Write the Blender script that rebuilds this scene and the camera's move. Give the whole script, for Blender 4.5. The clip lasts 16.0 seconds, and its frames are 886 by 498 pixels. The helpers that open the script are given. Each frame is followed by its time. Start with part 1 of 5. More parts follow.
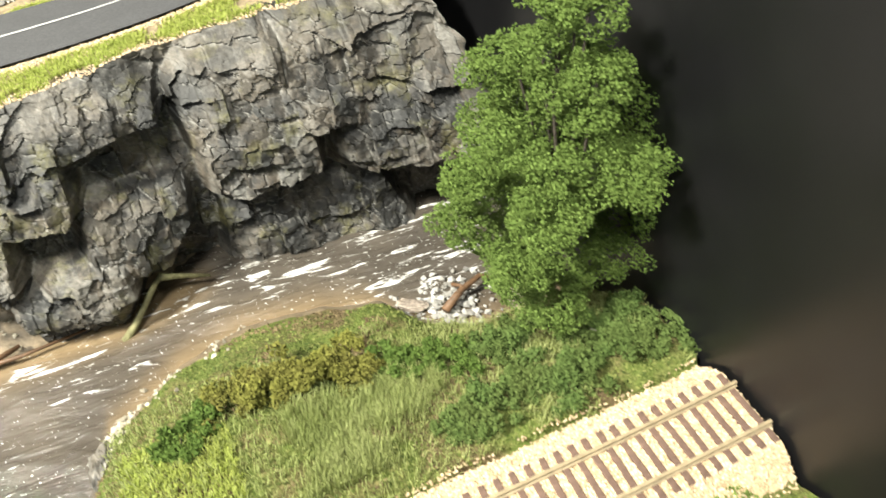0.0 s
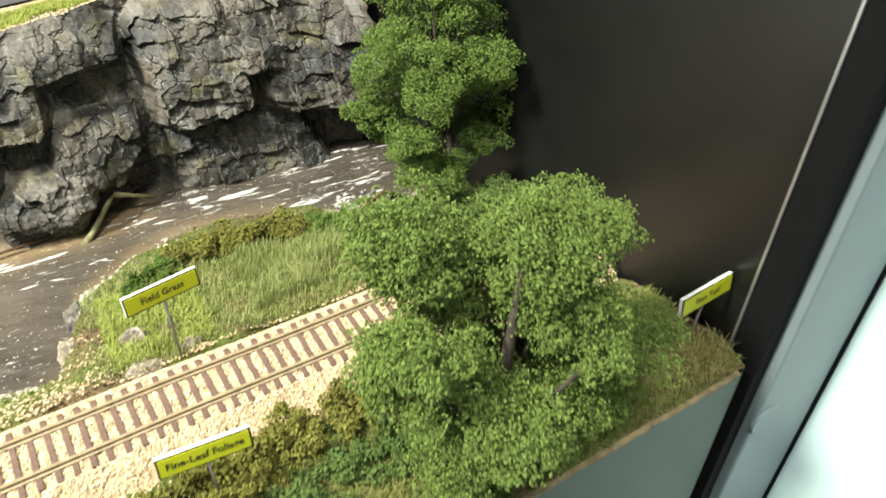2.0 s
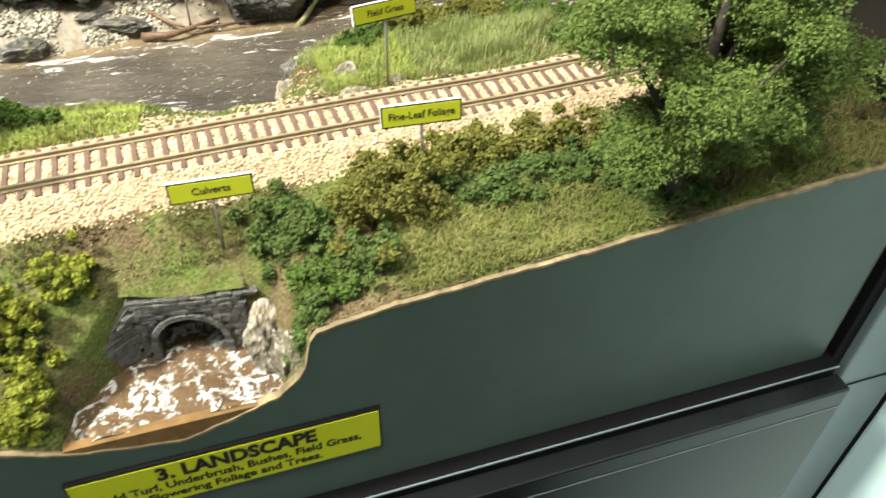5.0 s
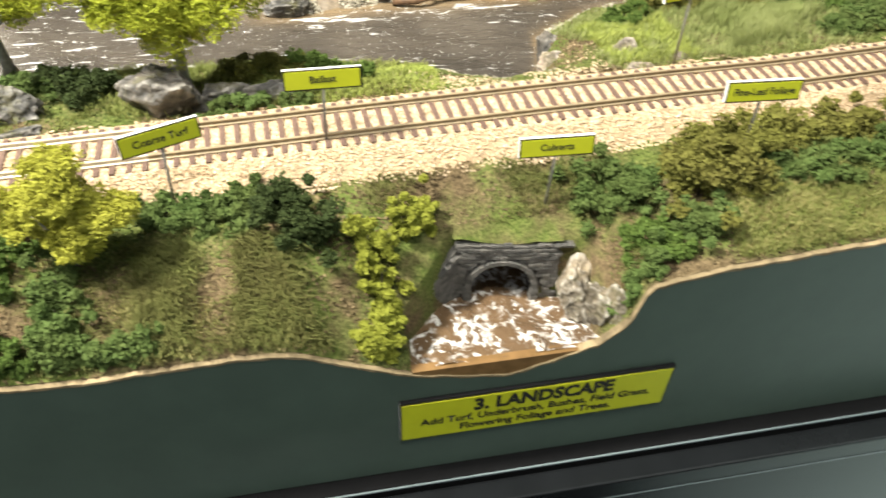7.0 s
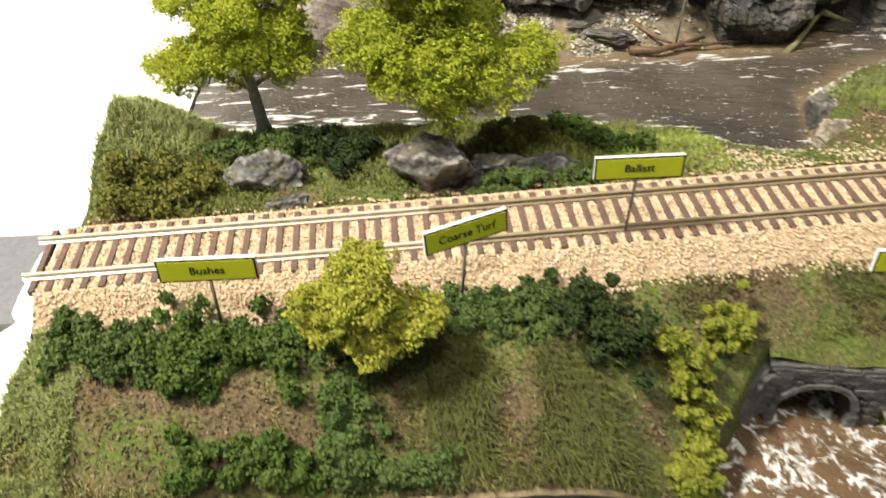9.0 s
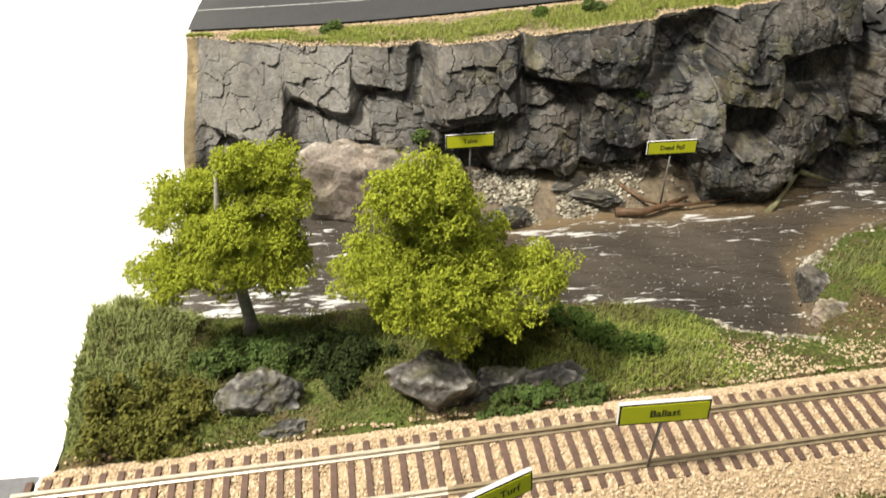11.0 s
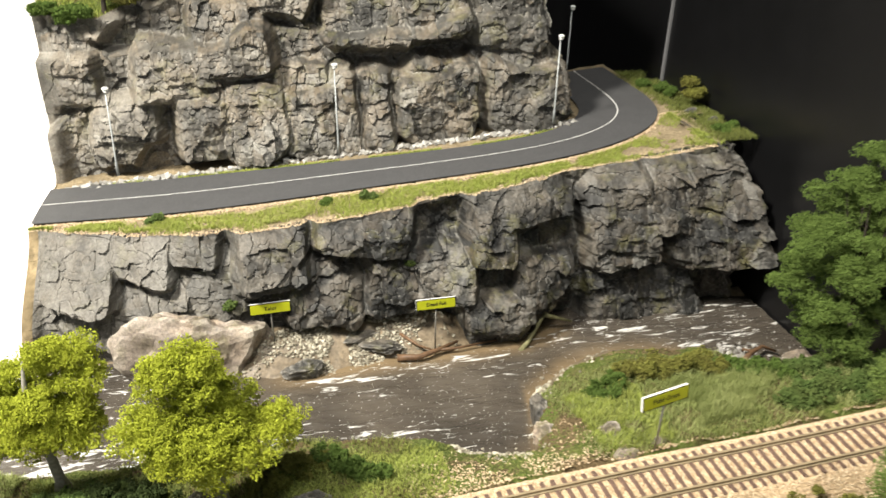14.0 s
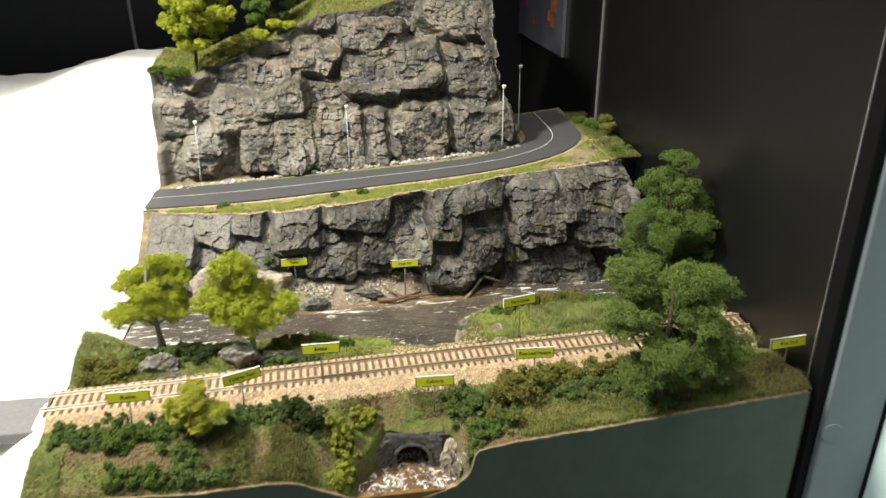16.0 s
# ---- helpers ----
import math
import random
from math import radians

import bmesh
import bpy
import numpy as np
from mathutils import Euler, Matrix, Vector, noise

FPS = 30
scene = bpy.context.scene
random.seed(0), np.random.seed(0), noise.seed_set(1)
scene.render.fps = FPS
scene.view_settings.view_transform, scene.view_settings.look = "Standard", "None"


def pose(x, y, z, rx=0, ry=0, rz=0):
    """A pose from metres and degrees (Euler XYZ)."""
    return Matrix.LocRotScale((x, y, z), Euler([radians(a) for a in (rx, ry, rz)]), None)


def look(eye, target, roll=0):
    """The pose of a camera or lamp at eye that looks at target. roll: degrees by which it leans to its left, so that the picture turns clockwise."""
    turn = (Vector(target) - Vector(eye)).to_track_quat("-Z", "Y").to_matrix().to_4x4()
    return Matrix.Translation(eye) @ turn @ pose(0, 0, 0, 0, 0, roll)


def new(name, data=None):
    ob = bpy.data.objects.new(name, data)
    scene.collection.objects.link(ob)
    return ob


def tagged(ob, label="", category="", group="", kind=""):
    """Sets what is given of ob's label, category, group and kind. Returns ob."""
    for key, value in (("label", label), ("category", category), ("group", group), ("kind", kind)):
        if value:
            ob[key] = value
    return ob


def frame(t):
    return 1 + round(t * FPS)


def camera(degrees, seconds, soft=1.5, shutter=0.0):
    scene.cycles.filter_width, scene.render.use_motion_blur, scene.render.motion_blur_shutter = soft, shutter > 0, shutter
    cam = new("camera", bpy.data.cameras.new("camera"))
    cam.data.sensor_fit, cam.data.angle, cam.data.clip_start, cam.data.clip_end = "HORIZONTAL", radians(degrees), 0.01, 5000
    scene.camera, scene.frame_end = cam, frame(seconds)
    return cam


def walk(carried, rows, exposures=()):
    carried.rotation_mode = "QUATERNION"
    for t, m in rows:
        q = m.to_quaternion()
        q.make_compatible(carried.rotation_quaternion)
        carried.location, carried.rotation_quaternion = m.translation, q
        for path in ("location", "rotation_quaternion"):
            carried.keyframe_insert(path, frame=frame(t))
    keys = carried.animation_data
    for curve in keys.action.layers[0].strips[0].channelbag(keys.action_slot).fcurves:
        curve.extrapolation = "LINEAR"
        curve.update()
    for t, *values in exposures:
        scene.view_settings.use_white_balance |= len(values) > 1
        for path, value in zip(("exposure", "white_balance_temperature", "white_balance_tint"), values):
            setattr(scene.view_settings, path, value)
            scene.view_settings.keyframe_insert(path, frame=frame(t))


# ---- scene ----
cam = camera(62.1, 16.0, soft=1.6, shutter=0.5)
# seconds, eye, target, roll
PATH = [
    (0, (0.00016, -0.00120, 1.49806), (0.27243, 0.65895, 0.79801), -2.19),
    (0.5, (-0.00732, -0.02539, 1.49239), (0.31751, 0.63431, 0.81468), -0.24),
    (1, (-0.01364, -0.05780, 1.48958), (0.34792, 0.60521, 0.83407), 0.43),
    (1.5, (-0.02785, -0.08093, 1.48521), (0.35826, 0.58076, 0.84250), 1.80),
    (2, (-0.05493, -0.11216, 1.48679), (0.36143, 0.55086, 0.86466), 2.43),
    (2.5, (-0.06032, -0.12727, 1.48086), (0.34875, 0.54270, 0.86134), 3.41),
    (3, (-0.06306, -0.14286, 1.46759), (0.29947, 0.54295, 0.83653), 2.13),
    (3.5, (-0.07321, -0.15121, 1.45298), (0.25840, 0.53592, 0.80654), 1.35),
    (3.7, (-0.07680, -0.15340, 1.44749), (0.24307, 0.53573, 0.79727), 1.32),
    (5.8, (-0.13126, -0.17631, 1.43345), (0.06752, 0.52181, 0.74562), 1.36),
    (6, (-0.14073, -0.17717, 1.43289), (0.05153, 0.52207, 0.74434), 1.28),
    (6.5, (-0.17105, -0.17399, 1.43612), (0.00603, 0.52336, 0.74161), 2.14),
    (7, (-0.20003, -0.16490, 1.43912), (-0.04875, 0.53633, 0.74242), 2.24),
    (7.5, (-0.22012, -0.15248, 1.43815), (-0.10472, 0.55743, 0.74338), 1.31),
    (8, (-0.23917, -0.14323, 1.43816), (-0.16209, 0.57465, 0.74627), 0.85),
    (8.5, (-0.25183, -0.13294, 1.43972), (-0.20999, 0.59354, 0.75381), -0.73),
    (9, (-0.26032, -0.11299, 1.43887), (-0.25193, 0.61489, 0.75322), -2.06),
    (9.2, (-0.26129, -0.10422, 1.44332), (-0.26354, 0.62480, 0.75883), -2.60),
    (11.3, (-0.27521, -0.06449, 1.47457), (-0.19016, 0.73267, 0.87682), 0.21),
    (11.5, (-0.27443, -0.06261, 1.47722), (-0.18171, 0.73989, 0.88782), 0.46),
    (12, (-0.26678, -0.06195, 1.48676), (-0.15381, 0.75237, 0.91745), 0.19),
    (12.5, (-0.25534, -0.07404, 1.49929), (-0.11119, 0.75060, 0.95230), 0.54),
    (13, (-0.24069, -0.09418, 1.51333), (-0.06502, 0.74163, 0.99318), 0.63),
    (13.5, (-0.22903, -0.11479, 1.52583), (-0.03245, 0.73123, 1.03024), 1.02),
    (14, (-0.21175, -0.14404, 1.53967), (-0.00727, 0.71347, 1.06758), 0.91),
    (14.5, (-0.20108, -0.18251, 1.55309), (-0.00496, 0.68678, 1.09935), 0.68),
    (15, (-0.18828, -0.23998, 1.56803), (-0.01274, 0.64241, 1.13148), -0.01),
    (15.5, (-0.17097, -0.32511, 1.57441), (-0.02254, 0.56920, 1.15230), -0.65),
    (16, (-0.16763, -0.40545, 1.58629), (-0.04639, 0.49957, 1.17856), -0.63),
]
walk(cam, [(t, look(eye, target, roll)) for t, eye, target, roll in PATH],
     exposures=((0, 0.72, 6400, 5), (1.0, 0.60, 6400, 4), (3.5, 0.50, 6400, 1), (6.0, 0.52, 6400, 6), (7.0, 0.42, 6450, 8), (8.0, 0.12, 6500, 10), (9.0, -0.30, 6500, 10), (11.5, -0.58, 6500, 10), (12.5, -0.42, 6500, 10), (14.0, -0.06, 6500, 9), (16.0, -0.16, 6500, 7)))

# ---- light ----
world = bpy.data.worlds.new("hall")
scene.world = world
world.use_nodes = True
world.node_tree.nodes["Background"].inputs["Color"].default_value = (0.93, 0.965, 1.0, 1)
world.node_tree.nodes["Background"].inputs["Strength"].default_value = 0.31


def spot_lamp(name, eye, target, watts, size, radius, color):
    data = bpy.data.lights.new(name, "SPOT")
    data.energy, data.spot_size, data.spot_blend, data.shadow_soft_size, data.color = watts, radians(size), 0.9, radius, color
    ob = new(name, data)
    ob.matrix_world = look(eye, target)
    return ob


# the showroom spotlight, high over the neighbouring module
spot_lamp("unseen_spotlight", (-0.90, 0.06, 2.35), (-0.24, 0.22, 1.28), 185, 58, 0.09, (1.0, 0.94, 0.83))
# front fill with no known source, added to brighten the foreground and signs
spot_lamp("unseen_spotlight", (-0.35, -0.55, 3.1), (-0.15, 0.1, 1.28), 100, 60, 0.22, (1.0, 0.95, 0.86))


# ---- materials ----
def material(name, rough=0.8, spec=0.3, metal=0.0):
    m = bpy.data.materials.new(name)
    m.use_nodes = True
    n, l = m.node_tree.nodes, m.node_tree.links
    b = n["Principled BSDF"]
    b.inputs["Roughness"].default_value, b.inputs["Metallic"].default_value = rough, metal
    b.inputs["Specular IOR Level"].default_value = spec
    return m, n, l, b


def ramp(n, l, source, stops):
    r = n.new("ShaderNodeValToRGB")
    e = r.color_ramp.elements
    while len(e) < len(stops):
        e.new(0.5)
    for k, (p, c) in zip(e, stops):
        k.position, k.color = p, (*c, 1)
    l.new(source, r.inputs["Fac"])
    return r.outputs["Color"]


def tex(n, l, scale, detail=5, rough=0.6, stretch=(1, 1, 1)):
    c, m, t = n.new("ShaderNodeTexCoord"), n.new("ShaderNodeMapping"), n.new("ShaderNodeTexNoise")
    m.inputs["Scale"].default_value = stretch
    t.inputs["Scale"].default_value, t.inputs["Detail"].default_value, t.inputs["Roughness"].default_value = scale, detail, rough
    l.new(c.outputs["Object"], m.inputs["Vector"])
    l.new(m.outputs["Vector"], t.inputs["Vector"])
    return t.outputs["Fac"]


def mix(n, l, fac, a, b, blend="MIX"):
    x = n.new("ShaderNodeMix")
    x.data_type, x.blend_type = "RGBA", blend
    for socket, v in ((x.inputs[0], fac), (x.inputs[6], a), (x.inputs[7], b)):
        if isinstance(v, (int, float)):
            socket.default_value = v
        elif isinstance(v, tuple):
            socket.default_value = (*v, 1)
        else:
            l.new(v, socket)
    return x.outputs[2]


def bump(n, l, b, height, strength, distance):
    k = n.new("ShaderNodeBump")
    k.inputs["Strength"].default_value, k.inputs["Distance"].default_value = strength, distance
    l.new(height, k.inputs["Height"])
    l.new(k.outputs["Normal"], b.inputs["Normal"])


def scatter_mat(name, dark, mid, light, rough=0.8, spec=0.2, through_light=0.0, patch=None):
    """Loose bits, each with a tone of its own, and slower drifts of colour over them."""
    m, n, l, b = material(name, rough, spec)
    g = n.new("ShaderNodeNewGeometry")
    if through_light:
        dark, light = tuple(0.35 * a + 0.65 * b for a, b in zip(dark, mid)), tuple(0.35 * a + 0.65 * b for a, b in zip(light, mid))
    c = ramp(n, l, g.outputs["Random Per Island"], [(0.0, dark), (0.5, mid), (1.0, light)])
    f = tex(n, l, 55, 3)
    c = mix(n, l, ramp(n, l, f, [(0.35, (0, 0, 0)), (0.7, (0.55, 0.55, 0.55))]), c, patch or dark)
    l.new(c, b.inputs["Base Color"])
    if through_light:
        b.inputs["Subsurface Weight"].default_value = 0.0
        t, add, out = n.new("ShaderNodeBsdfTranslucent"), n.new("ShaderNodeMixShader"), n["Material Output"]
        add.inputs[0].default_value = through_light
        l.new(c, t.inputs["Color"])
        l.new(b.outputs[0], add.inputs[1])
        l.new(t.outputs[0], add.inputs[2])
        l.new(add.outputs[0], out.inputs["Surface"])
    return m


def plain_mat(name, color, rough=0.5, spec=0.4, metal=0.0, grain=120, vary=0.12, relief=0.0002):
    m, n, l, b = material(name, rough, spec, metal)
    f = tex(n, l, grain, 6)
    d = tuple(v * (1 - vary) for v in color)
    u = tuple(min(1, v * (1 + vary)) for v in color)
    c = ramp(n, l, f, [(0.3, d), (0.7, u)])
    g = tex(n, l, grain * 0.09, 3)
    c = mix(n, l, ramp(n, l, g, [(0.4, (0, 0, 0)), (0.75, (vary * 2, vary * 2, vary * 2))]), c, d)
    l.new(c, b.inputs["Base Color"])
    if relief:
        bump(n, l, b, f, 0.35, relief)
    return m


def rock_mat(name, base, warm, pale, rough=0.6):
    """Stained plaster rock: blocks tinted one by one, washes, dry-brushed edges that also hold painted highlights,
    lichen.
    """
    m, n, l, b = material(name, rough, 0.45)
    big, mid, fine = tex(n, l, 26, 4), tex(n, l, 130, 6, 0.68), tex(n, l, 600, 5, 0.72)
    t = n.new("ShaderNodeAttribute")
    t.attribute_name = "tone"
    dark = tuple(v * 0.30 for v in base)
    c = ramp(n, l, mid, [(0.30, tuple(v * 0.45 for v in base)), (0.46, base), (0.58, tuple(v * 1.4 for v in base)), (0.72, pale)])
    blk = ramp(n, l, t.outputs["Fac"], [(0.0, tuple(v * 0.45 for v in base)), (0.3, tuple(v * 0.85 for v in base)), (0.5, base), (0.64, warm), (0.8, tuple((v * 1.2 + p) / 2.4 for v, p in zip(warm, pale))), (1.0, tuple(v * 0.85 for v in pale))])
    c = mix(n, l, 0.62, c, blk)
    c = mix(n, l, ramp(n, l, big, [(0.47, (0, 0, 0)), (0.60, (0.75, 0.75, 0.75))]), c, mix(n, l, mid, warm, tuple((a + b) / 2 for a, b in zip(warm, pale))))
    stain = tex(n, l, 60, 7, 0.72, (1, 1, 0.55))
    c = mix(n, l, ramp(n, l, stain, [(0.47, (0, 0, 0)), (0.58, (0.85, 0.85, 0.85))]), c, dark)
    moss = tex(n, l, 45, 5, 0.7, (1, 1.3, 0.8))
    c = mix(n, l, ramp(n, l, moss, [(0.54, (0, 0, 0)), (0.68, (0.6, 0.6, 0.6))]), c, (0.15, 0.14, 0.05))
    # Paler mix: part pale plaster, part lamp light painted into the rock.
    w = n.new("ShaderNodeAttribute")
    w.attribute_name = "pale_lit"
    c = mix(n, l, w.outputs["Fac"], c, mix(n, l, mid, tuple(v * 0.75 for v in warm), pale))
    # Convex edges paled: dry brushing, and light on edges put into the colour.
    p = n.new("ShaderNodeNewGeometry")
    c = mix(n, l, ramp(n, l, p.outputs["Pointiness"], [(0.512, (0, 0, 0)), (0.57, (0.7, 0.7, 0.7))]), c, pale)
    c = mix(n, l, 0.75, c, ramp(n, l, fine, [(0.32, (0.35, 0.35, 0.35)), (0.62, (1.1, 1.1, 1.1))]), "MULTIPLY")
    l.new(c, b.inputs["Base Color"])
    h = mix(n, l, 0.5, mid, fine)
    bump(n, l, b, h, 0.7, 0.0009)
    return m


M = {}
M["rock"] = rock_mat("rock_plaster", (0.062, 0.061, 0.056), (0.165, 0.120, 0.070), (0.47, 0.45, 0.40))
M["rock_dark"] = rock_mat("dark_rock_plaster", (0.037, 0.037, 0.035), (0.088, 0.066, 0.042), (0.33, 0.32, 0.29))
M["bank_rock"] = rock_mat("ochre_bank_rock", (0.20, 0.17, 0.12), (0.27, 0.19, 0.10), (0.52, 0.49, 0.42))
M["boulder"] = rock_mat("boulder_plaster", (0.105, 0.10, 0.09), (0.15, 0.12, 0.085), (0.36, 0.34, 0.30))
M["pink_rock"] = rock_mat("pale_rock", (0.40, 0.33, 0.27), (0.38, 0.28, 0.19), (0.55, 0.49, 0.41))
M["fascia"] = plain_mat("green_grey_paint", (0.058, 0.084, 0.066), 0.42, 0.4, 0, 60, 0.10, 0.0001)
M["black"] = plain_mat("black_wall_panel", (0.006, 0.006, 0.0065), 0.33, 0.55, 0, 40, 0.2, 0)
M["black_back"] = plain_mat("black_back_panel", (0.010, 0.010, 0.011), 0.5, 0.25, 0, 40, 0.2, 0)
M["black_gloss"] = plain_mat("black_gloss", (0.008, 0.009, 0.010), 0.2, 0.25, 0, 40, 0.2, 0)
M["black_matt"] = plain_mat("black_matt", (0.004, 0.004, 0.0045), 0.8, 0.15, 0, 300, 0.2, 0.0002)
M["alu"] = plain_mat("aluminium", (0.55, 0.57, 0.6), 0.35, 0.5, 0.9, 200, 0.08, 0)
M["post_grey"] = plain_mat("grey_post_paint", (0.165, 0.205, 0.215), 0.32, 0.4, 0, 80, 0.04, 0)
M["pale"] = plain_mat("pale_panel", (0.62, 0.80, 0.80), 0.5, 0.4, 0, 30, 0.02, 0)
M["plaster"] = plain_mat("white_plaster", (0.86, 0.84, 0.80), 0.85, 0.2, 0, 70, 0.05, 0.0006)
M["foam_grey"] = plain_mat("grey_foam", (0.17, 0.17, 0.175), 0.9, 0.2, 0, 500, 0.15, 0.0004)
M["shelf"] = plain_mat("sandy_shelf", (0.27, 0.215, 0.135), 0.95, 0.1, 0, 500, 0.5, 0.0008)
M["tan_side"] = plain_mat("bare_plaster_edge", (0.26, 0.20, 0.115), 0.9, 0.2, 0, 180, 0.55, 0.001)
M["asphalt"] = plain_mat("asphalt_paint", (0.066, 0.066, 0.068), 0.72, 0.3, 0, 900, 0.22, 0.0002)
M["white_line"] = plain_mat("road_line_paint", (0.62, 0.62, 0.60), 0.7, 0.3, 0, 900, 0.15, 0)
M["rail"] = plain_mat("weathered_rail", (0.33, 0.265, 0.165), 0.5, 0.4, 0.25, 300, 0.25, 0.0001)
M["rail_bare"] = plain_mat("bare_rail", (0.66, 0.60, 0.47), 0.35, 0.5, 0.3, 300, 0.15, 0)
M["tie"] = plain_mat("brown_sleeper", (0.13, 0.082, 0.062), 0.75, 0.3, 0, 400, 0.3, 0.0003)
M["ballast"] = scatter_mat("buff_ballast", (0.33, 0.23, 0.135), (0.55, 0.425, 0.28), (0.74, 0.62, 0.45), 0.85, 0.2, 0, (0.52, 0.39, 0.25))
M["ballast_bed"] = plain_mat("buff_ballast_bed", (0.52, 0.39, 0.24), 0.95, 0.1, 0, 1100, 0.45, 0.0009)
M["trunk"] = plain_mat("bark", (0.055, 0.046, 0.036), 0.85, 0.2, 0, 500, 0.4, 0.0008)
M["trunk_pale"] = plain_mat("pale_bark", (0.34, 0.32, 0.27), 0.85, 0.2, 0, 500, 0.35, 0.0008)


def soil_mat():
    m, n, l, b = material("turf_soil", 0.95, 0.15)
    f, g, h = tex(n, l, 900, 4, 0.7), tex(n, l, 30, 4), tex(n, l, 60, 4, 0.6, (1, 1, 0.6))
    brown = ramp(n, l, f, [(0.3, (0.05, 0.035, 0.018)), (0.5, (0.13, 0.095, 0.05)), (0.75, (0.24, 0.18, 0.10))])
    green = ramp(n, l, f, [(0.3, (0.04, 0.06, 0.012)), (0.5, (0.10, 0.13, 0.03)), (0.75, (0.21, 0.23, 0.07))])
    c = mix(n, l, ramp(n, l, g, [(0.42, (0, 0, 0)), (0.58, (1, 1, 1))]), brown, green)
    c = mix(n, l, ramp(n, l, h, [(0.62, (0, 0, 0)), (0.75, (0.6, 0.6, 0.6))]), c, (0.34, 0.25, 0.13))
    l.new(c, b.inputs["Base Color"])
    bump(n, l, b, f, 0.9, 0.0012)
    return m


M["soil"] = soil_mat()
M["wet_gravel"] = plain_mat("wet_ochre_gravel", (0.20, 0.155, 0.10), 0.45, 0.5, 0, 350, 0.5, 0.0008)


def water_mat(name, foam_at, scale, stretch, turn, dark, brown, web=0.0):
    m, n, l, b = material(name, 0.07, 0.5)
    c, mp, t = n.new("ShaderNodeTexCoord"), n.new("ShaderNodeMapping"), n.new("ShaderNodeTexNoise")
    mp.inputs["Scale"].default_value, mp.inputs["Rotation"].default_value = stretch, (0, 0, radians(turn))
    t.inputs["Scale"].default_value, t.inputs["Detail"].default_value, t.inputs["Roughness"].default_value = scale, 6, 0.62
    t.inputs["Distortion"].default_value = 0.6
    l.new(c.outputs["Object"], mp.inputs["Vector"])
    l.new(mp.outputs["Vector"], t.inputs["Vector"])
    big, fleck, big2 = tex(n, l, 16, 3), tex(n, l, 650, 2), tex(n, l, 90, 3)
    base = ramp(n, l, big, [(0.35, dark), (0.65, brown)])
    a = n.new("ShaderNodeAttribute")
    a.attribute_name = "foam"
    add = n.new("ShaderNodeMath")
    add.operation = "MULTIPLY_ADD"
    add.inputs[1].default_value = 0.30
    l.new(a.outputs["Fac"], add.inputs[0])
    l.new(t.outputs["Fac"], add.inputs[2])
    white = ramp(n, l, add.outputs[0], [(foam_at, (0, 0, 0)), (foam_at + 0.05, (0.9, 0.9, 0.9))])
    spots = ramp(n, l, fleck, [(0.68, (0, 0, 0)), (0.71, (0.8, 0.8, 0.8))])
    white = mix(n, l, 1.0, white, spots, "LIGHTEN")
    if web:
        vo, ad, sc = n.new("ShaderNodeTexVoronoi"), n.new("ShaderNodeVectorMath"), n.new("ShaderNodeVectorMath")
        vo.feature = "DISTANCE_TO_EDGE"
        vo.inputs["Scale"].default_value = web
        sc.operation = "SCALE"
        sc.inputs["Scale"].default_value = 0.011
        l.new(t.outputs["Color"], sc.inputs[0])
        l.new(c.outputs["Object"], ad.inputs[0])
        l.new(sc.outputs[0], ad.inputs[1])
        l.new(ad.outputs[0], vo.inputs["Vector"])
        lines = ramp(n, l, vo.outputs["Distance"], [(0.02, (0.95, 0.95, 0.95)), (0.11, (0, 0, 0))])
        gaps = ramp(n, l, big2, [(0.42, (0, 0, 0)), (0.55, (1, 1, 1))])
        white = mix(n, l, 1.0, white, mix(n, l, 1.0, lines, gaps, "MULTIPLY"), "LIGHTEN")
    shore = n.new("ShaderNodeAttribute")
    shore.attribute_name = "shallow"
    base = mix(n, l, shore.outputs["Fac"], base, (0.215, 0.155, 0.088))
    l.new(mix(n, l, white, base, (0.72, 0.71, 0.68)), b.inputs["Base Color"])
    l.new(ramp(n, l, white, [(0, (0.06, 0.06, 0.06)), (1, (0.4, 0.4, 0.4))]), b.inputs["Roughness"])
    bump(n, l, b, add.outputs[0], 0.6, 0.0025)
    return m


M["river"] = water_mat("river_resin", 0.685, 270, (0.17, 1.0, 1.0), 12, (0.052, 0.045, 0.037), (0.092, 0.078, 0.062))
M["stream"] = water_mat("stream_resin", 0.70, 230, (1.0, 0.6, 1.0), 0, (0.085, 0.055, 0.032), (0.14, 0.09, 0.05), 95.0)


# ---- builders ----
def link(name, verts, faces, mat, parent=None, smooth=False, label=""):
    me = bpy.data.meshes.new(name)
    me.from_pydata([tuple(v) for v in verts], [], [tuple(f) for f in faces])
    if smooth:
        me.polygons.foreach_set("use_smooth", [True] * len(me.polygons))
    for k in (mat if isinstance(mat, (list, tuple)) else [mat]):
        me.materials.append(k)
    ob = new(name, me)
    if parent:
        ob.parent = parent
    if label:
        ob["label"] = label
    return ob


def part(name, bm, mat, parent=None, label="", smooth=False):
    me = bpy.data.meshes.new(name)
    if smooth:
        for f in bm.faces:
            f.smooth = True
    bm.to_mesh(me)
    bm.free()
    me.materials.append(mat)
    ob = new(name, me)
    if parent:
        ob.parent = parent
    if label:
        ob["label"] = label
    return ob


def box(x0, x1, y0, y1, z0, z1, bevel=0.0):
    bm = bmesh.new()
    bmesh.ops.create_cube(bm, size=1)
    bmesh.ops.transform(bm, verts=bm.verts, matrix=Matrix.Translation(((x0 + x1) / 2, (y0 + y1) / 2, (z0 + z1) / 2)) @ Matrix.Diagonal((x1 - x0, y1 - y0, z1 - z0, 1)))
